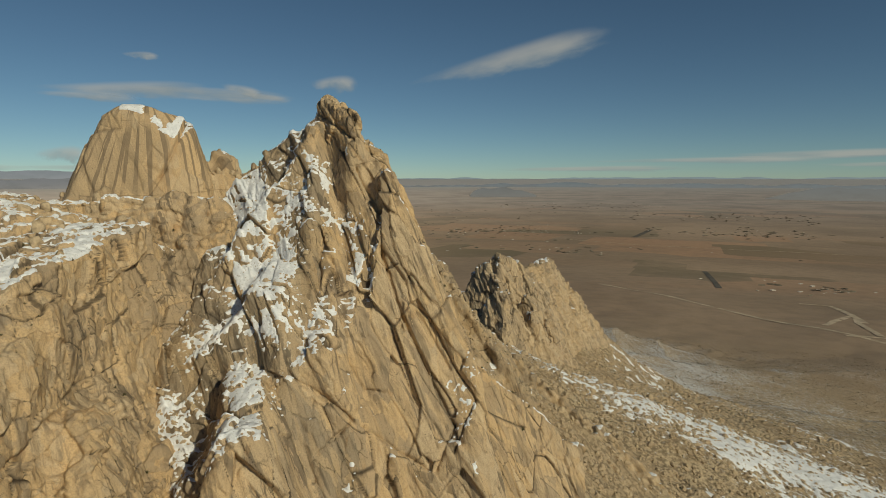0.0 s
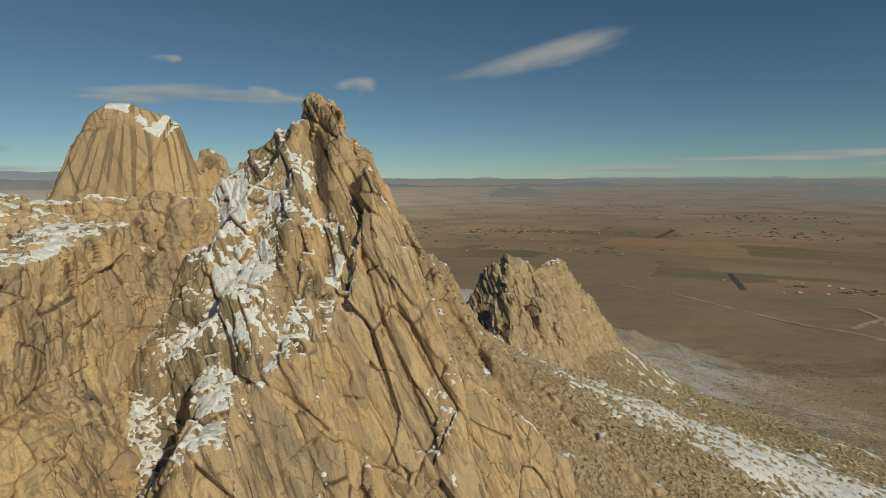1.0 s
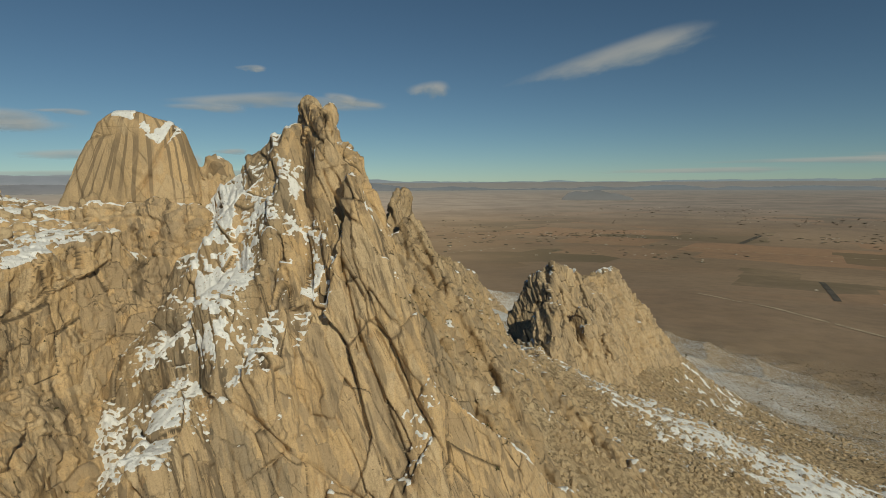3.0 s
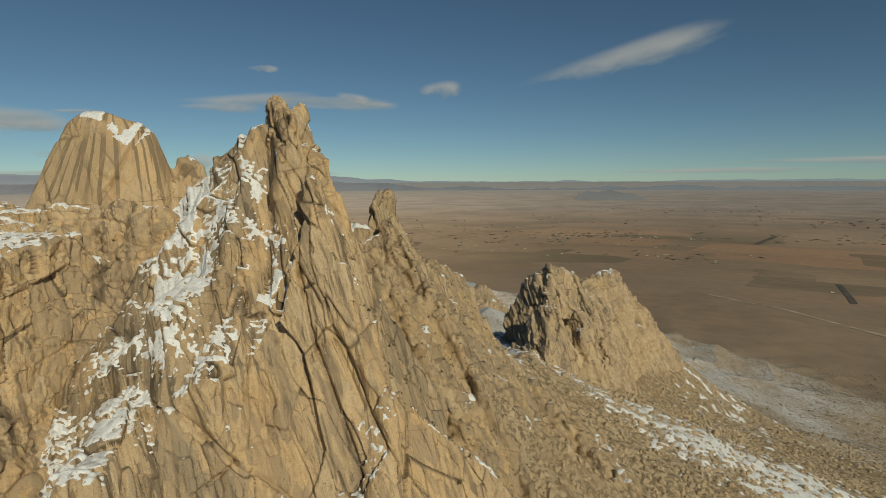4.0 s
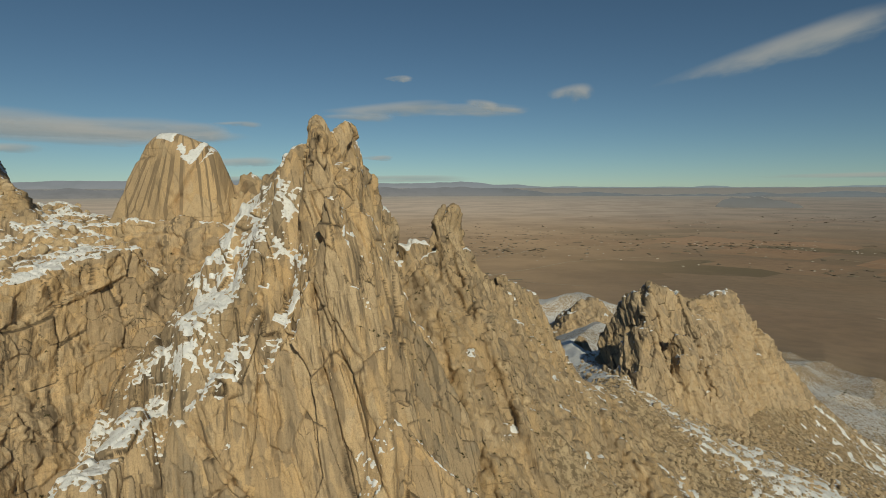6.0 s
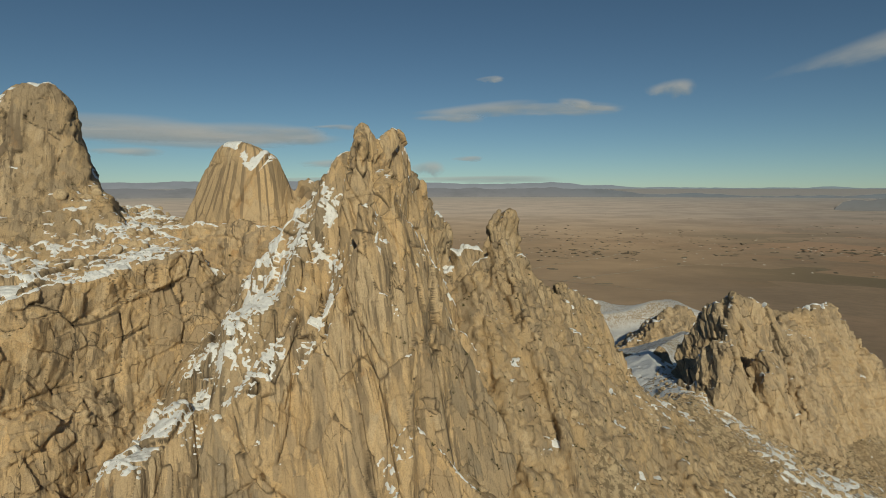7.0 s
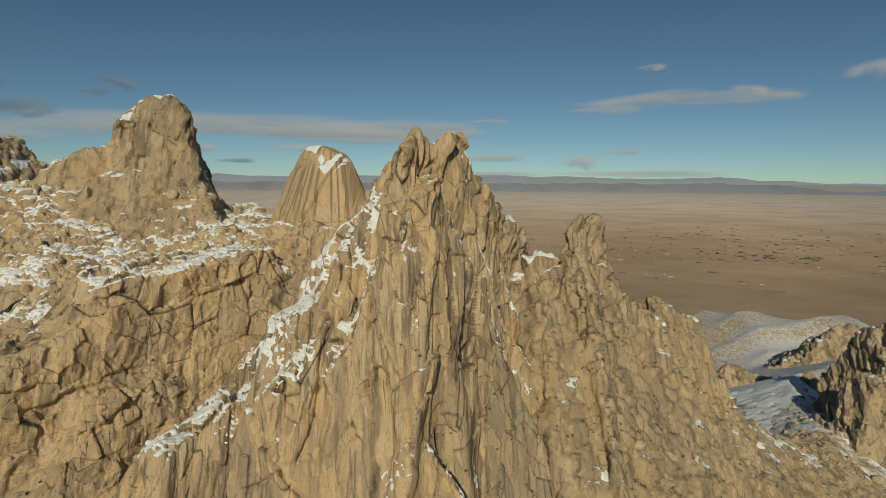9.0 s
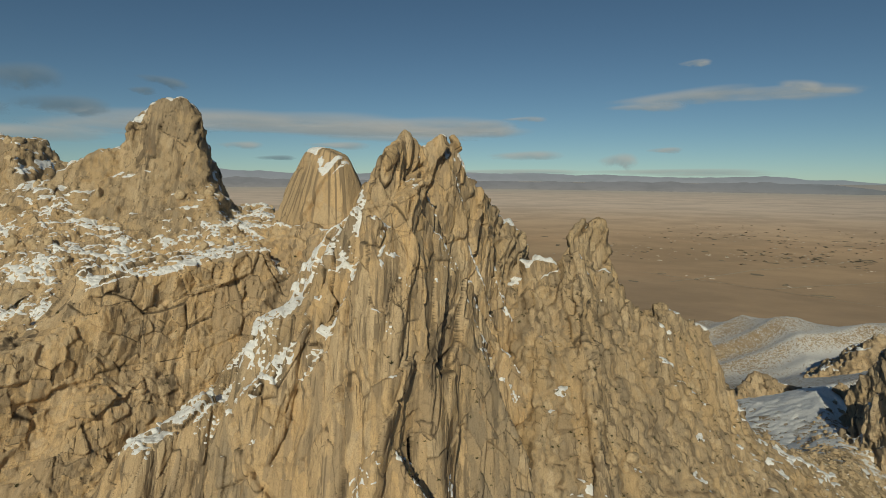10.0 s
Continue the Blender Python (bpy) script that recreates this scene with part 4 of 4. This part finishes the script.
def scatter_small():
    rnd = np.random.RandomState(11)
    n = 26000
    x, y = rnd.uniform(0, 190, n), rnd.uniform(88, 320, n)
    x[:9000], y[:9000] = rnd.uniform(5, 100, 9000), rnd.uniform(90, 250, 9000)
    z = on_ground(x, y)
    size = 0.4 + 1.9 * rnd.rand(n) ** 4
    tagged(joined("scree", np.stack([x, y, z], 1), size, low_stone(1), STONE, 2), "loose tan scree and stones on the slope", "stones", kind="stuff")
    parts = []
    for site, count, lo, hi in (("rock_wall", 4200, (-118, 38, -20), (-52, 112, 4)), ("rock_tower", 2600, (-140, 45, -10), (-74, 105, 12)), ("rock_spire", 900, (-42, 60, -40), (-20, 100, 0))):
        verts, fn = SITES[site]
        ok = np.flatnonzero((fn[:, 2] > 0.62) & (verts > np.array(lo)).all(1) & (verts < np.array(hi)).all(1))
        parts.append(verts[rnd.choice(ok, min(count, len(ok)), replace=False)])
    p = np.concatenate(parts)
    tagged(joined("rubble", p, 0.2 + 0.7 * rnd.rand(len(p)) ** 3, low_stone(3), STONE, 4), "small tan rubble lying in the snow", "stones", kind="stuff")
    n = 5200
    x, y = rnd.uniform(0, 200, n), rnd.uniform(85, 330, n)
    low = [np.stack([x, y, on_ground(x, y)], 1)]
    for site, count, lo, hi in (("rock_ridge", 900, (-15, 100, -60), (30, 190, -10)), ("rock_spire", 240, (-20, 85, -50), (15, 125, -15)), ("rock_wall", 260, (-118, 38, -40), (-36, 112, 4)), ("rock_tower", 200, (-140, 45, -10), (-74, 105, 14))):
        verts, fn = SITES[site]
        ok = np.flatnonzero((fn[:, 2] > 0.45) & (verts > np.array(lo)).all(1) & (verts < np.array(hi)).all(1))
        low.append(verts[rnd.choice(ok, min(count, len(ok)), replace=False)])
    x, y = rnd.uniform(60, 560, 9000), rnd.uniform(260, 760, 9000)
    low.append(np.stack([x, y, on_ground(x, y)], 1))
    p = np.concatenate(low)
    tagged(joined("dry_shrubs", p, (0.28 + 0.5 * rnd.rand(len(p)) ** 2) * np.clip(p[:, 1] / 200, 1, 2.2), low_shrub(1), SHRUB, 6, 0.9), "low dry dark shrubs between the rocks", "shrubs", kind="stuff")


def slope_boulders():
    shapes = [lump(k + 20, 3) for k in range(6)]
    rnd = np.random.RandomState(8)
    for k in range(70):
        x, y = rnd.uniform(-20, 120), rnd.uniform(100, 300)
        size = 0.9 + 2.2 * rnd.rand() ** 2.5
        z = float(on_ground(np.array([x]), np.array([y]))[0])
        ob = new("boulder", shapes[rnd.randint(6)])
        ob.matrix_world = Matrix.LocRotScale((x, y, z + size * 0.1), Euler(rnd.rand(3) * 6.28), (size * (0.9 + 0.6 * rnd.rand()), size, size * 0.75))
        tagged(ob, "tan granite block lying on the scree slope", "boulder", "boulders on the scree slope")


scatter_boulders()
slope_boulders()
scatter_small()


# ---- plain: groves, houses, tracks ----
def gather(R):
    """Distance in the model for a true distance over the plain."""
    return np.where(R < 2000, R, 4900 - 2900 * (2000 / np.maximum(R, 1)) ** (1 / 1.45))


def spot(az, el):
    """A place on the land seen from the first eye: direction from +y and degrees below the level. Gives its true x, y."""
    R = np.geomspace(800, 90000, 900)
    r = gather(R)
    x, y = math.sin(radians(az)), math.cos(radians(az))
    z = ground_z(r * x, r * y) / r
    far = R[np.argmax(z > math.tan(radians(el)))]
    return far * x, far * y


def on_plain(X, Y):
    """Model place and scale for a place on the flat plain."""
    R = math.hypot(X, Y)
    r = float(gather(R))
    k = r / R
    return X * k, Y * k, float(on_ground(np.array([X * k]), np.array([Y * k]))[0]), k


def grove_shape(seed):
    """A patch of bare trees seen from afar: a lumpy sheet of crowns with an uneven edge."""
    rnd = np.random.RandomState(seed)
    n, m = 28, 6
    v, q = [(0, 0, 0.10)], []
    for i in range(n):
        a = 6.2832 * i / n
        edge = 0.36 + 0.14 * math.sin(2 * a + seed) + 0.1 * rnd.rand()
        for j in range(1, m + 1):
            d = edge * j / m
            v.append((d * math.cos(a), d * math.sin(a), 0.0 if j == m else 0.05 + 0.09 * rnd.rand()))
    for i in range(n):
        k, o = 1 + i * m, 1 + (i + 1) % n * m
        q.append((0, k, o, o))
        q += [(k + j, k + j + 1, o + j + 1, o + j) for j in range(m - 1)]
    bm = bmesh.new()
    made = [bm.verts.new(p) for p in v]
    for f in q:
        bm.faces.new([made[k] for k in dict.fromkeys(f)])
    me = bpy.data.meshes.new("grove")
    bm.to_mesh(me)
    bm.free()
    me.materials.append(TREES)
    return me


def house_shape(w, d, h):
    bm = bmesh.new()
    bmesh.ops.create_cube(bm, size=1.0, matrix=Matrix.Translation((0, 0, h / 2)) @ Matrix.Diagonal((w, d, h, 1)))
    bmesh.ops.create_cube(bm, size=1.0, matrix=Matrix.Translation((w * 0.62, 0, h * 0.35)) @ Matrix.Diagonal((w * 0.5, d * 0.6, h * 0.7, 1)))
    bmesh.ops.create_cube(bm, size=1.0, matrix=Matrix.Translation((0, 0, h + 0.25)) @ Matrix.Diagonal((w * 1.04, d * 1.04, 0.5, 1)))
    me = bpy.data.meshes.new("farmhouse")
    bm.to_mesh(me)
    bm.free()
    me.materials.append(HOUSE)
    return me


def settle():
    rnd = np.random.RandomState(21)
    groves, houses = [grove_shape(k) for k in range(5)], [house_shape(16, 11, 4), house_shape(24, 12, 5), house_shape(12, 12, 6)]
    towns = [((5.5, -5.15), 2600, 420, 46, 40), ((29.5, -4.75), 1500, 500, 24, 30), ((34.7, -9.2), 420, 160, 7, 14), ((-17, -6.2), 2600, 900, 46, 50),
             ((-8, -5.0), 2600, 1500, 30, 26), ((18, -3.2), 5200, 1800, 26, 10), ((34, -3.3), 5200, 1600, 26, 10), ((12.5, -7.0), 900, 300, 9, 10), ((-26, -8.6), 500, 300, 4, 9), ((-23, -4.8), 2600, 1200, 18, 14)]
    for (az, el), wide, deep, trees, homes in towns:
        X, Y = spot(az, el)
        turn = radians(-az)
        for k in range(trees + homes):
            a, b = rnd.normal() * wide * 0.42, rnd.normal() * deep * 0.5
            x, y, z, s = on_plain(X + a * math.cos(turn) - b * math.sin(turn), Y + a * math.sin(turn) + b * math.cos(turn))
            if k < trees:
                ob = new("grove", groves[rnd.randint(5)])
                w = rnd.uniform(22, 75) * s * (0.6 if deep < 200 else 1.0)
                ob.matrix_world = Matrix.LocRotScale((x, y, z), Euler((0, 0, radians(24) + rnd.choice((0, 1.5708)))), (w, w * rnd.uniform(0.3, 0.7), rnd.uniform(16, 28) * s))
                tagged(ob, "dark bare orchard grove on the dry plain", "grove", "groves on the plain")
            else:
                ob = new("farmhouse", houses[rnd.randint(3)])
                e = s * rnd.uniform(0.28, 0.6)
                ob.matrix_world = Matrix.LocRotScale((x, y, z), Euler((0, 0, radians(24))), (e, e, e))
                tagged(ob, "small flat-roofed pale mud farmhouse on the plain", "house", "houses on the plain")


def track(name, label, stops, width, material, sway=0.2):
    """A strip over the plain through places given as direction and degrees below the level."""
    flat = [np.array(spot(*p)) for p in stops]
    line = []
    for a, b in zip(flat[:-1], flat[1:]):
        n = max(2, int(np.linalg.norm(b - a) / 60))
        line += [a + (b - a) * k / n for k in range(n)]
    line.append(flat[-1])
    line = np.array(line)
    wob = np.cumsum(np.random.RandomState(len(stops) * 7).normal(size=(len(line), 2)), 0)
    line = line + wob * width * sway
    d = np.gradient(line, axis=0)
    side = np.stack([-d[:, 1], d[:, 0]], 1) / np.linalg.norm(d, axis=1, keepdims=True) * width / 2
    v = []
    for p in np.concatenate([line + side, line, line - side]):
        x, y, z, s = on_plain(*p)
        v.append((x, y, z + 0.4 + 0.0002 * math.hypot(x, y)))
    n = len(line)
    q = [(k, k + 1, n + k + 1, n + k) for k in range(n - 1)] + [(n + k, n + k + 1, 2 * n + k + 1, 2 * n + k) for k in range(n - 1)]
    ob = new(name, mesh_of(name, np.array(v), np.array(q), material))
    tagged(ob, label, name.replace("_", " "), kind="structure")


def far_specks():
    """Single trees, bushes and roofs of the villages, too small and many to tell apart."""
    rnd = np.random.RandomState(33)
    for name, label, paint, n, tall in (("village_trees", "dark specks of single trees round the villages", TREES, 620, 0.35), ("village_roofs", "pale specks of roofs in the far villages", HOUSE, 380, 0.35)):
        at, size = [], []
        for az, el, wide, deep, share in ((5.5, -5.15, 5, 0.3, 3), (29.5, -4.75, 5, 0.3, 2), (26, -3.4, 9, 0.35, 3), (14, -2.6, 9, 0.25, 3), (4, -3.6, 7, 0.4, 1), (34.7, -9.2, 1.2, 0.25, 0.6), (-17, -6.2, 6, 0.6, 3), (-9, -5.2, 7, 0.6, 2), (-23, -4.8, 7, 0.5, 2), (-30, -6.5, 4, 0.8, 1), (12.5, -7, 4, 0.3, 0.7), (-16, -4.1, 12, 0.4, 2)):
            for _ in range(int(n * share / 23.3)):
                X, Y = spot(az + rnd.choice((-0.8, -0.3, 0.1, 0.6)) * wide + rnd.normal() * wide * 0.12, min(el + rnd.normal() * deep * 0.7, -1.6))
                x, y, z, s = on_plain(X, Y)
                at.append((x, y, z))
                size.append(s * (rnd.uniform(8, 26) if paint is TREES else rnd.uniform(4, 10)) * (1 + math.hypot(X, Y) / 9000))
        shape = low_shrub(3) if paint is TREES else low_stone(4)
        tagged(joined(name, np.array(at), np.array(size), shape, paint, 5, tall), label, name.split("_")[1], kind="stuff")


settle()
far_specks()
track("airstrip", "dark straight strip beside pale soil on the plain", [(18.66, -5.56), (20.15, -4.76)], 40, TAR, 0.0)
track("pond", "long dark pond on the brown plain", [(24.98, -8.42), (25.49, -9.06), (26.04, -9.79)], 16, TAR, 0.08)
for stops in ([(15.56, -10.26), (20.31, -10.79), (25.28, -11.5), (29.91, -12.12), (34.17, -12.58), (38.69, -13.14)], [(34.62, -12.23), (35.3, -11.71), (36.72, -11.1), (36.98, -11.61), (38.64, -12.61)], [(35.98, -13.05), (37.3, -12.88), (38.66, -12.79)], [(32.6, -10.68), (34.83, -10.65), (36.41, -11.14), (37.2, -11.57)],
              [(-27, -9.0), (-20.5, -7.5), (-14, -6.3), (-4, -5.3)], [(-19.5, -9.0), (-10, -7.2), (-2, -6.4)], [(-30, -8.3), (-20, -8.9), (-8, -9.4)], [(12, -5.9), (20, -6.3), (36, -6.2)]):
    track("dirt_road", "pale dirt road across the brown plain", stops, 11, TRACK, 0.12)


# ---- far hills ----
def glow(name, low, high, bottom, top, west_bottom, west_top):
    """Glowing far land against the sky, haze painted in, from foot to crest."""
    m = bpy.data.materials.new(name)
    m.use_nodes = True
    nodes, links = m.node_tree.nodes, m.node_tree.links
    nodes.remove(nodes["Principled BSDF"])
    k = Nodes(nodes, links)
    # the hills emit their hazy colour instead of being lit by the sun
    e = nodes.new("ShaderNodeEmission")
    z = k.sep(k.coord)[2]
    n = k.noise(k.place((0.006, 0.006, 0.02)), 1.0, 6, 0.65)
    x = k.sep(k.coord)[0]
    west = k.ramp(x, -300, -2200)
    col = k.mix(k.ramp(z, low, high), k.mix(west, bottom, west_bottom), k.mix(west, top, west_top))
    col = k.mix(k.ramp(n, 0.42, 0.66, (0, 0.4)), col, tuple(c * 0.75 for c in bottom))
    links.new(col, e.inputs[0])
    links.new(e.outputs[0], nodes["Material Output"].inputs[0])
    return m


def far_range(name, label, radius, base, heights, wave, rise, material, seed):
    """A far range: heights are pairs of direction and degrees above the level."""
    az = np.linspace(-110, 60, 680)
    el = np.interp(az, [h[0] for h in heights], [h[1] for h in heights])
    p = np.stack([az / wave + seed * 9, 0 * az + seed, 0 * az], 1).astype(np.float32)
    el = el + (fbm(p, 5, 0.55) - 0.5) * rise
    rows = []
    for k, f in enumerate((0.0, 0.5, 0.85, 1.0, 0.7)):
        r = radius + 14 * k
        e = base + (np.maximum(el, base) - base) * f
        rows.append(np.stack([r * np.sin(np.radians(az)), r * np.cos(np.radians(az)), r * np.tan(np.radians(e))], 1))
    v = np.concatenate(rows)
    n = len(az)
    q = [(j * n + k, j * n + k + 1, (j + 1) * n + k + 1, (j + 1) * n + k) for j in range(4) for k in range(n - 1)]
    ob = new(name, mesh_of(name, v, np.array(q), material))
    tagged(ob, label, "mountains", kind="structure")


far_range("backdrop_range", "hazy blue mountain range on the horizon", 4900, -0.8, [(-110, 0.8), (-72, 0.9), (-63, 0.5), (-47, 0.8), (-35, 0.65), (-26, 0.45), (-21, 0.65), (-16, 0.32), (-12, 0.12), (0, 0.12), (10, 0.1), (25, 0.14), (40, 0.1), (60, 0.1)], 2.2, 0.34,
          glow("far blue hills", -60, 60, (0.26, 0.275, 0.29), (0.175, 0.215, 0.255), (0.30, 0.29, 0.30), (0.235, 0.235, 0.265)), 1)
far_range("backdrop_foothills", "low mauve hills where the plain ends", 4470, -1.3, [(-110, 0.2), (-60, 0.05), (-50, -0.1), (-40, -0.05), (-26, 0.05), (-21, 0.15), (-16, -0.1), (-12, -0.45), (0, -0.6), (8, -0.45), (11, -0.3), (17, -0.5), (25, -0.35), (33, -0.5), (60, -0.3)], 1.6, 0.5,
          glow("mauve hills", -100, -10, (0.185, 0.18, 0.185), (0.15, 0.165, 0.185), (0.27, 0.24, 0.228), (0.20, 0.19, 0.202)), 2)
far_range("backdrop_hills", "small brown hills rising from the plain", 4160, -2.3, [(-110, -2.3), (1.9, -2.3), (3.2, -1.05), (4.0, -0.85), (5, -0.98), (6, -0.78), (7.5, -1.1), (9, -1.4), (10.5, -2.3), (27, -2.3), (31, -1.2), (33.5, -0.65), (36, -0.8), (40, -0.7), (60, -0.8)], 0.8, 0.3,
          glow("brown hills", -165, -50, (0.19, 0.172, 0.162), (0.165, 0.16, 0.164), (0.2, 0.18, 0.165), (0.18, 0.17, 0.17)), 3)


# ---- clouds ----
def cloud_paint(name, light, shade):
    m = bpy.data.materials.new(name)
    m.use_nodes = True
    nodes, links = m.node_tree.nodes, m.node_tree.links
    nodes.remove(nodes["Principled BSDF"])
    k = Nodes(nodes, links, "UV")
    info = nodes.new("ShaderNodeObjectInfo")
    move = nodes.new("ShaderNodeVectorMath")
    move.operation = "ADD"
    links.new(k.coord, move.inputs[0])
    shift = nodes.new("ShaderNodeCombineXYZ")
    links.new(k.math("MULTIPLY", info.outputs["Random"], 40.0), shift.inputs[0])
    links.new(shift.outputs[0], move.inputs[1])
    n = k.noise(k.place((1.0, 0.7, 1), (0, 0, 0), move.outputs[0]), 1.0, 4, 0.5, 0.2)
    fine = k.noise(k.place((3.5, 1.6, 1), (0, 0, 0), move.outputs[0]), 1.0, 5, 0.6, 0.4)
    u, v, _ = k.sep(k.coord)
    push = k.math("ADD", k.math("MULTIPLY", k.math("SUBTRACT", n, 0.5), 1.3), k.math("MULTIPLY", k.math("SUBTRACT", fine, 0.5), 0.7))
    fat = k.math("ADD", 0.75, k.math("MULTIPLY", u, 0.25))
    w = k.math("DIVIDE", k.math("ADD", v, k.math("MULTIPLY", push, 0.5)), fat)
    long = k.math("MAXIMUM", k.math("MULTIPLY", k.math("SUBTRACT", u, 0.3), 1.43), k.math("MULTIPLY", k.math("SUBTRACT", 0.3, u), 0.77))
    edge = k.math("ADD", k.math("MULTIPLY", long, long), k.math("MULTIPLY", w, w))
    body = k.math("SUBTRACT", k.math("ADD", 0.9, k.math("MULTIPLY", push, 0.8)), edge)
    rim = k.math("ADD", k.math("MULTIPLY", u, u), k.math("MULTIPLY", v, v))
    alpha = k.math("MULTIPLY", k.ramp(body, 0.0, 1.1, (0.0, 0.75)), k.ramp(rim, 1.35, 0.95))
    # the sheet glows by itself; lit top and shaded underside are painted in
    lit = k.math("ADD", k.math("MULTIPLY", v, 0.35), n)
    e = nodes.new("ShaderNodeEmission")
    links.new(k.mix(k.ramp(lit, 0.25, 0.75), shade, light), e.inputs[0])
    t = nodes.new("ShaderNodeBsdfTransparent")
    mix = nodes.new("ShaderNodeMixShader")
    links.new(alpha, mix.inputs[0])
    links.new(t.outputs[0], mix.inputs[1])
    links.new(e.outputs[0], mix.inputs[2])
    links.new(mix.outputs[0], nodes["Material Output"].inputs[0])
    return m


PALE = cloud_paint("pale cloud", (0.40, 0.365, 0.35), (0.24, 0.26, 0.285))
DIM = cloud_paint("dark cloud", (0.17, 0.20, 0.235), (0.09, 0.125, 0.16))


def cloud(az, el, wide, high, tilt=0.0, paint=None, label="soft pale flat cloud in the blue sky"):
    """A flat far cloud by direction and size in degrees."""
    n = 10
    v, q, uv = [], [], []
    c, s = math.cos(radians(tilt)), math.sin(radians(tilt))
    for j in range(n + 1):
        for i in range(n + 1):
            a, b = 2 * i / n - 1, 2 * j / n - 1
            da, de = a * wide / 2 * 1.25, b * high / 2 * 1.35
            A, E = radians(az + da * c - de * s), radians(el + da * s + de * c)
            r = 4700 + 60 * (1 - a * a) * (1 - b * b)
            v.append((r * math.sin(A) * math.cos(E), r * math.cos(A) * math.cos(E), r * math.sin(E)))
            uv.append((a, b))
    for j in range(n):
        for i in range(n):
            k = j * (n + 1) + i
            q.append((k, k + 1, k + n + 2, k + n + 1))
    me = mesh_of("cloud", np.array(v), np.array(q), paint or PALE)
    me.uv_layers.new(name="UVMap").data.foreach_set("uv", np.array(uv, np.float32)[np.array(q).ravel()].ravel())
    ob = new("cloud", me)
    ob.visible_shadow = False
    tagged(ob, label, "cloud", "clouds")


for row in ((6.4, 11.3, 17.0, 2.7, 12), (-10.6, 9.0, 4.2, 1.8), (-28.5, 7.7, 12, 1.5, 3), (-22, 7.7, 13, 1.3, -1), (-31.5, 6.9, 7, 1.0), (-19.0, 8.1, 3.4, 1.2, -14), (-17.2, 7.6, 4.5, 0.7, -6), (-27.3, 10.55, 2.6, 0.7),
            (-54, 5.3, 18, 2.0), (-66, 5.4, 22, 2.4), (-60, 4.4, 24, 1.4), (-75, 5.4, 20, 2.2), (-46.8, 5.2, 6.4, 1.7), (-42.5, 2.5, 7, 1.1), (-33.6, 2.0, 3.4, 1.7), (-29, 1.0, 16, 0.7), (-64, 4.8, 30, 1.4), (-50, 4.7, 16, 1.3), (-80, 4.6, 14, 1.8), (-88, 3.6, 14, 1.6), (-70, 3.1, 4, 0.9), (-61, 3.3, 6, 0.9), (-42.5, 6.0, 4, 0.6), (-29.4, 3.0, 3, 0.6), (-44, 0.9, 14, 0.7)):
    cloud(*row)
for row in ((33, 2.1, 16, 0.8), (24, 1.7, 18, 0.7), (14, 1.0, 16, 0.6), (40, 1.2, 14, 0.6)):
    cloud(*row, label="thin grey cloud streak above the horizon")
for row in ((-87, 8, 6, 2.4), (-84.3, 6.0, 7, 1.7), (-76.4, 8.5, 4, 1.1, -8), (-78, 7.6, 2.2, 0.7), (-66.8, 2.0, 3.6, 0.6), (-92, 5.4, 8, 1.6)):
    cloud(*row, paint=DIM, label="small dark shaded cloud in the sky")
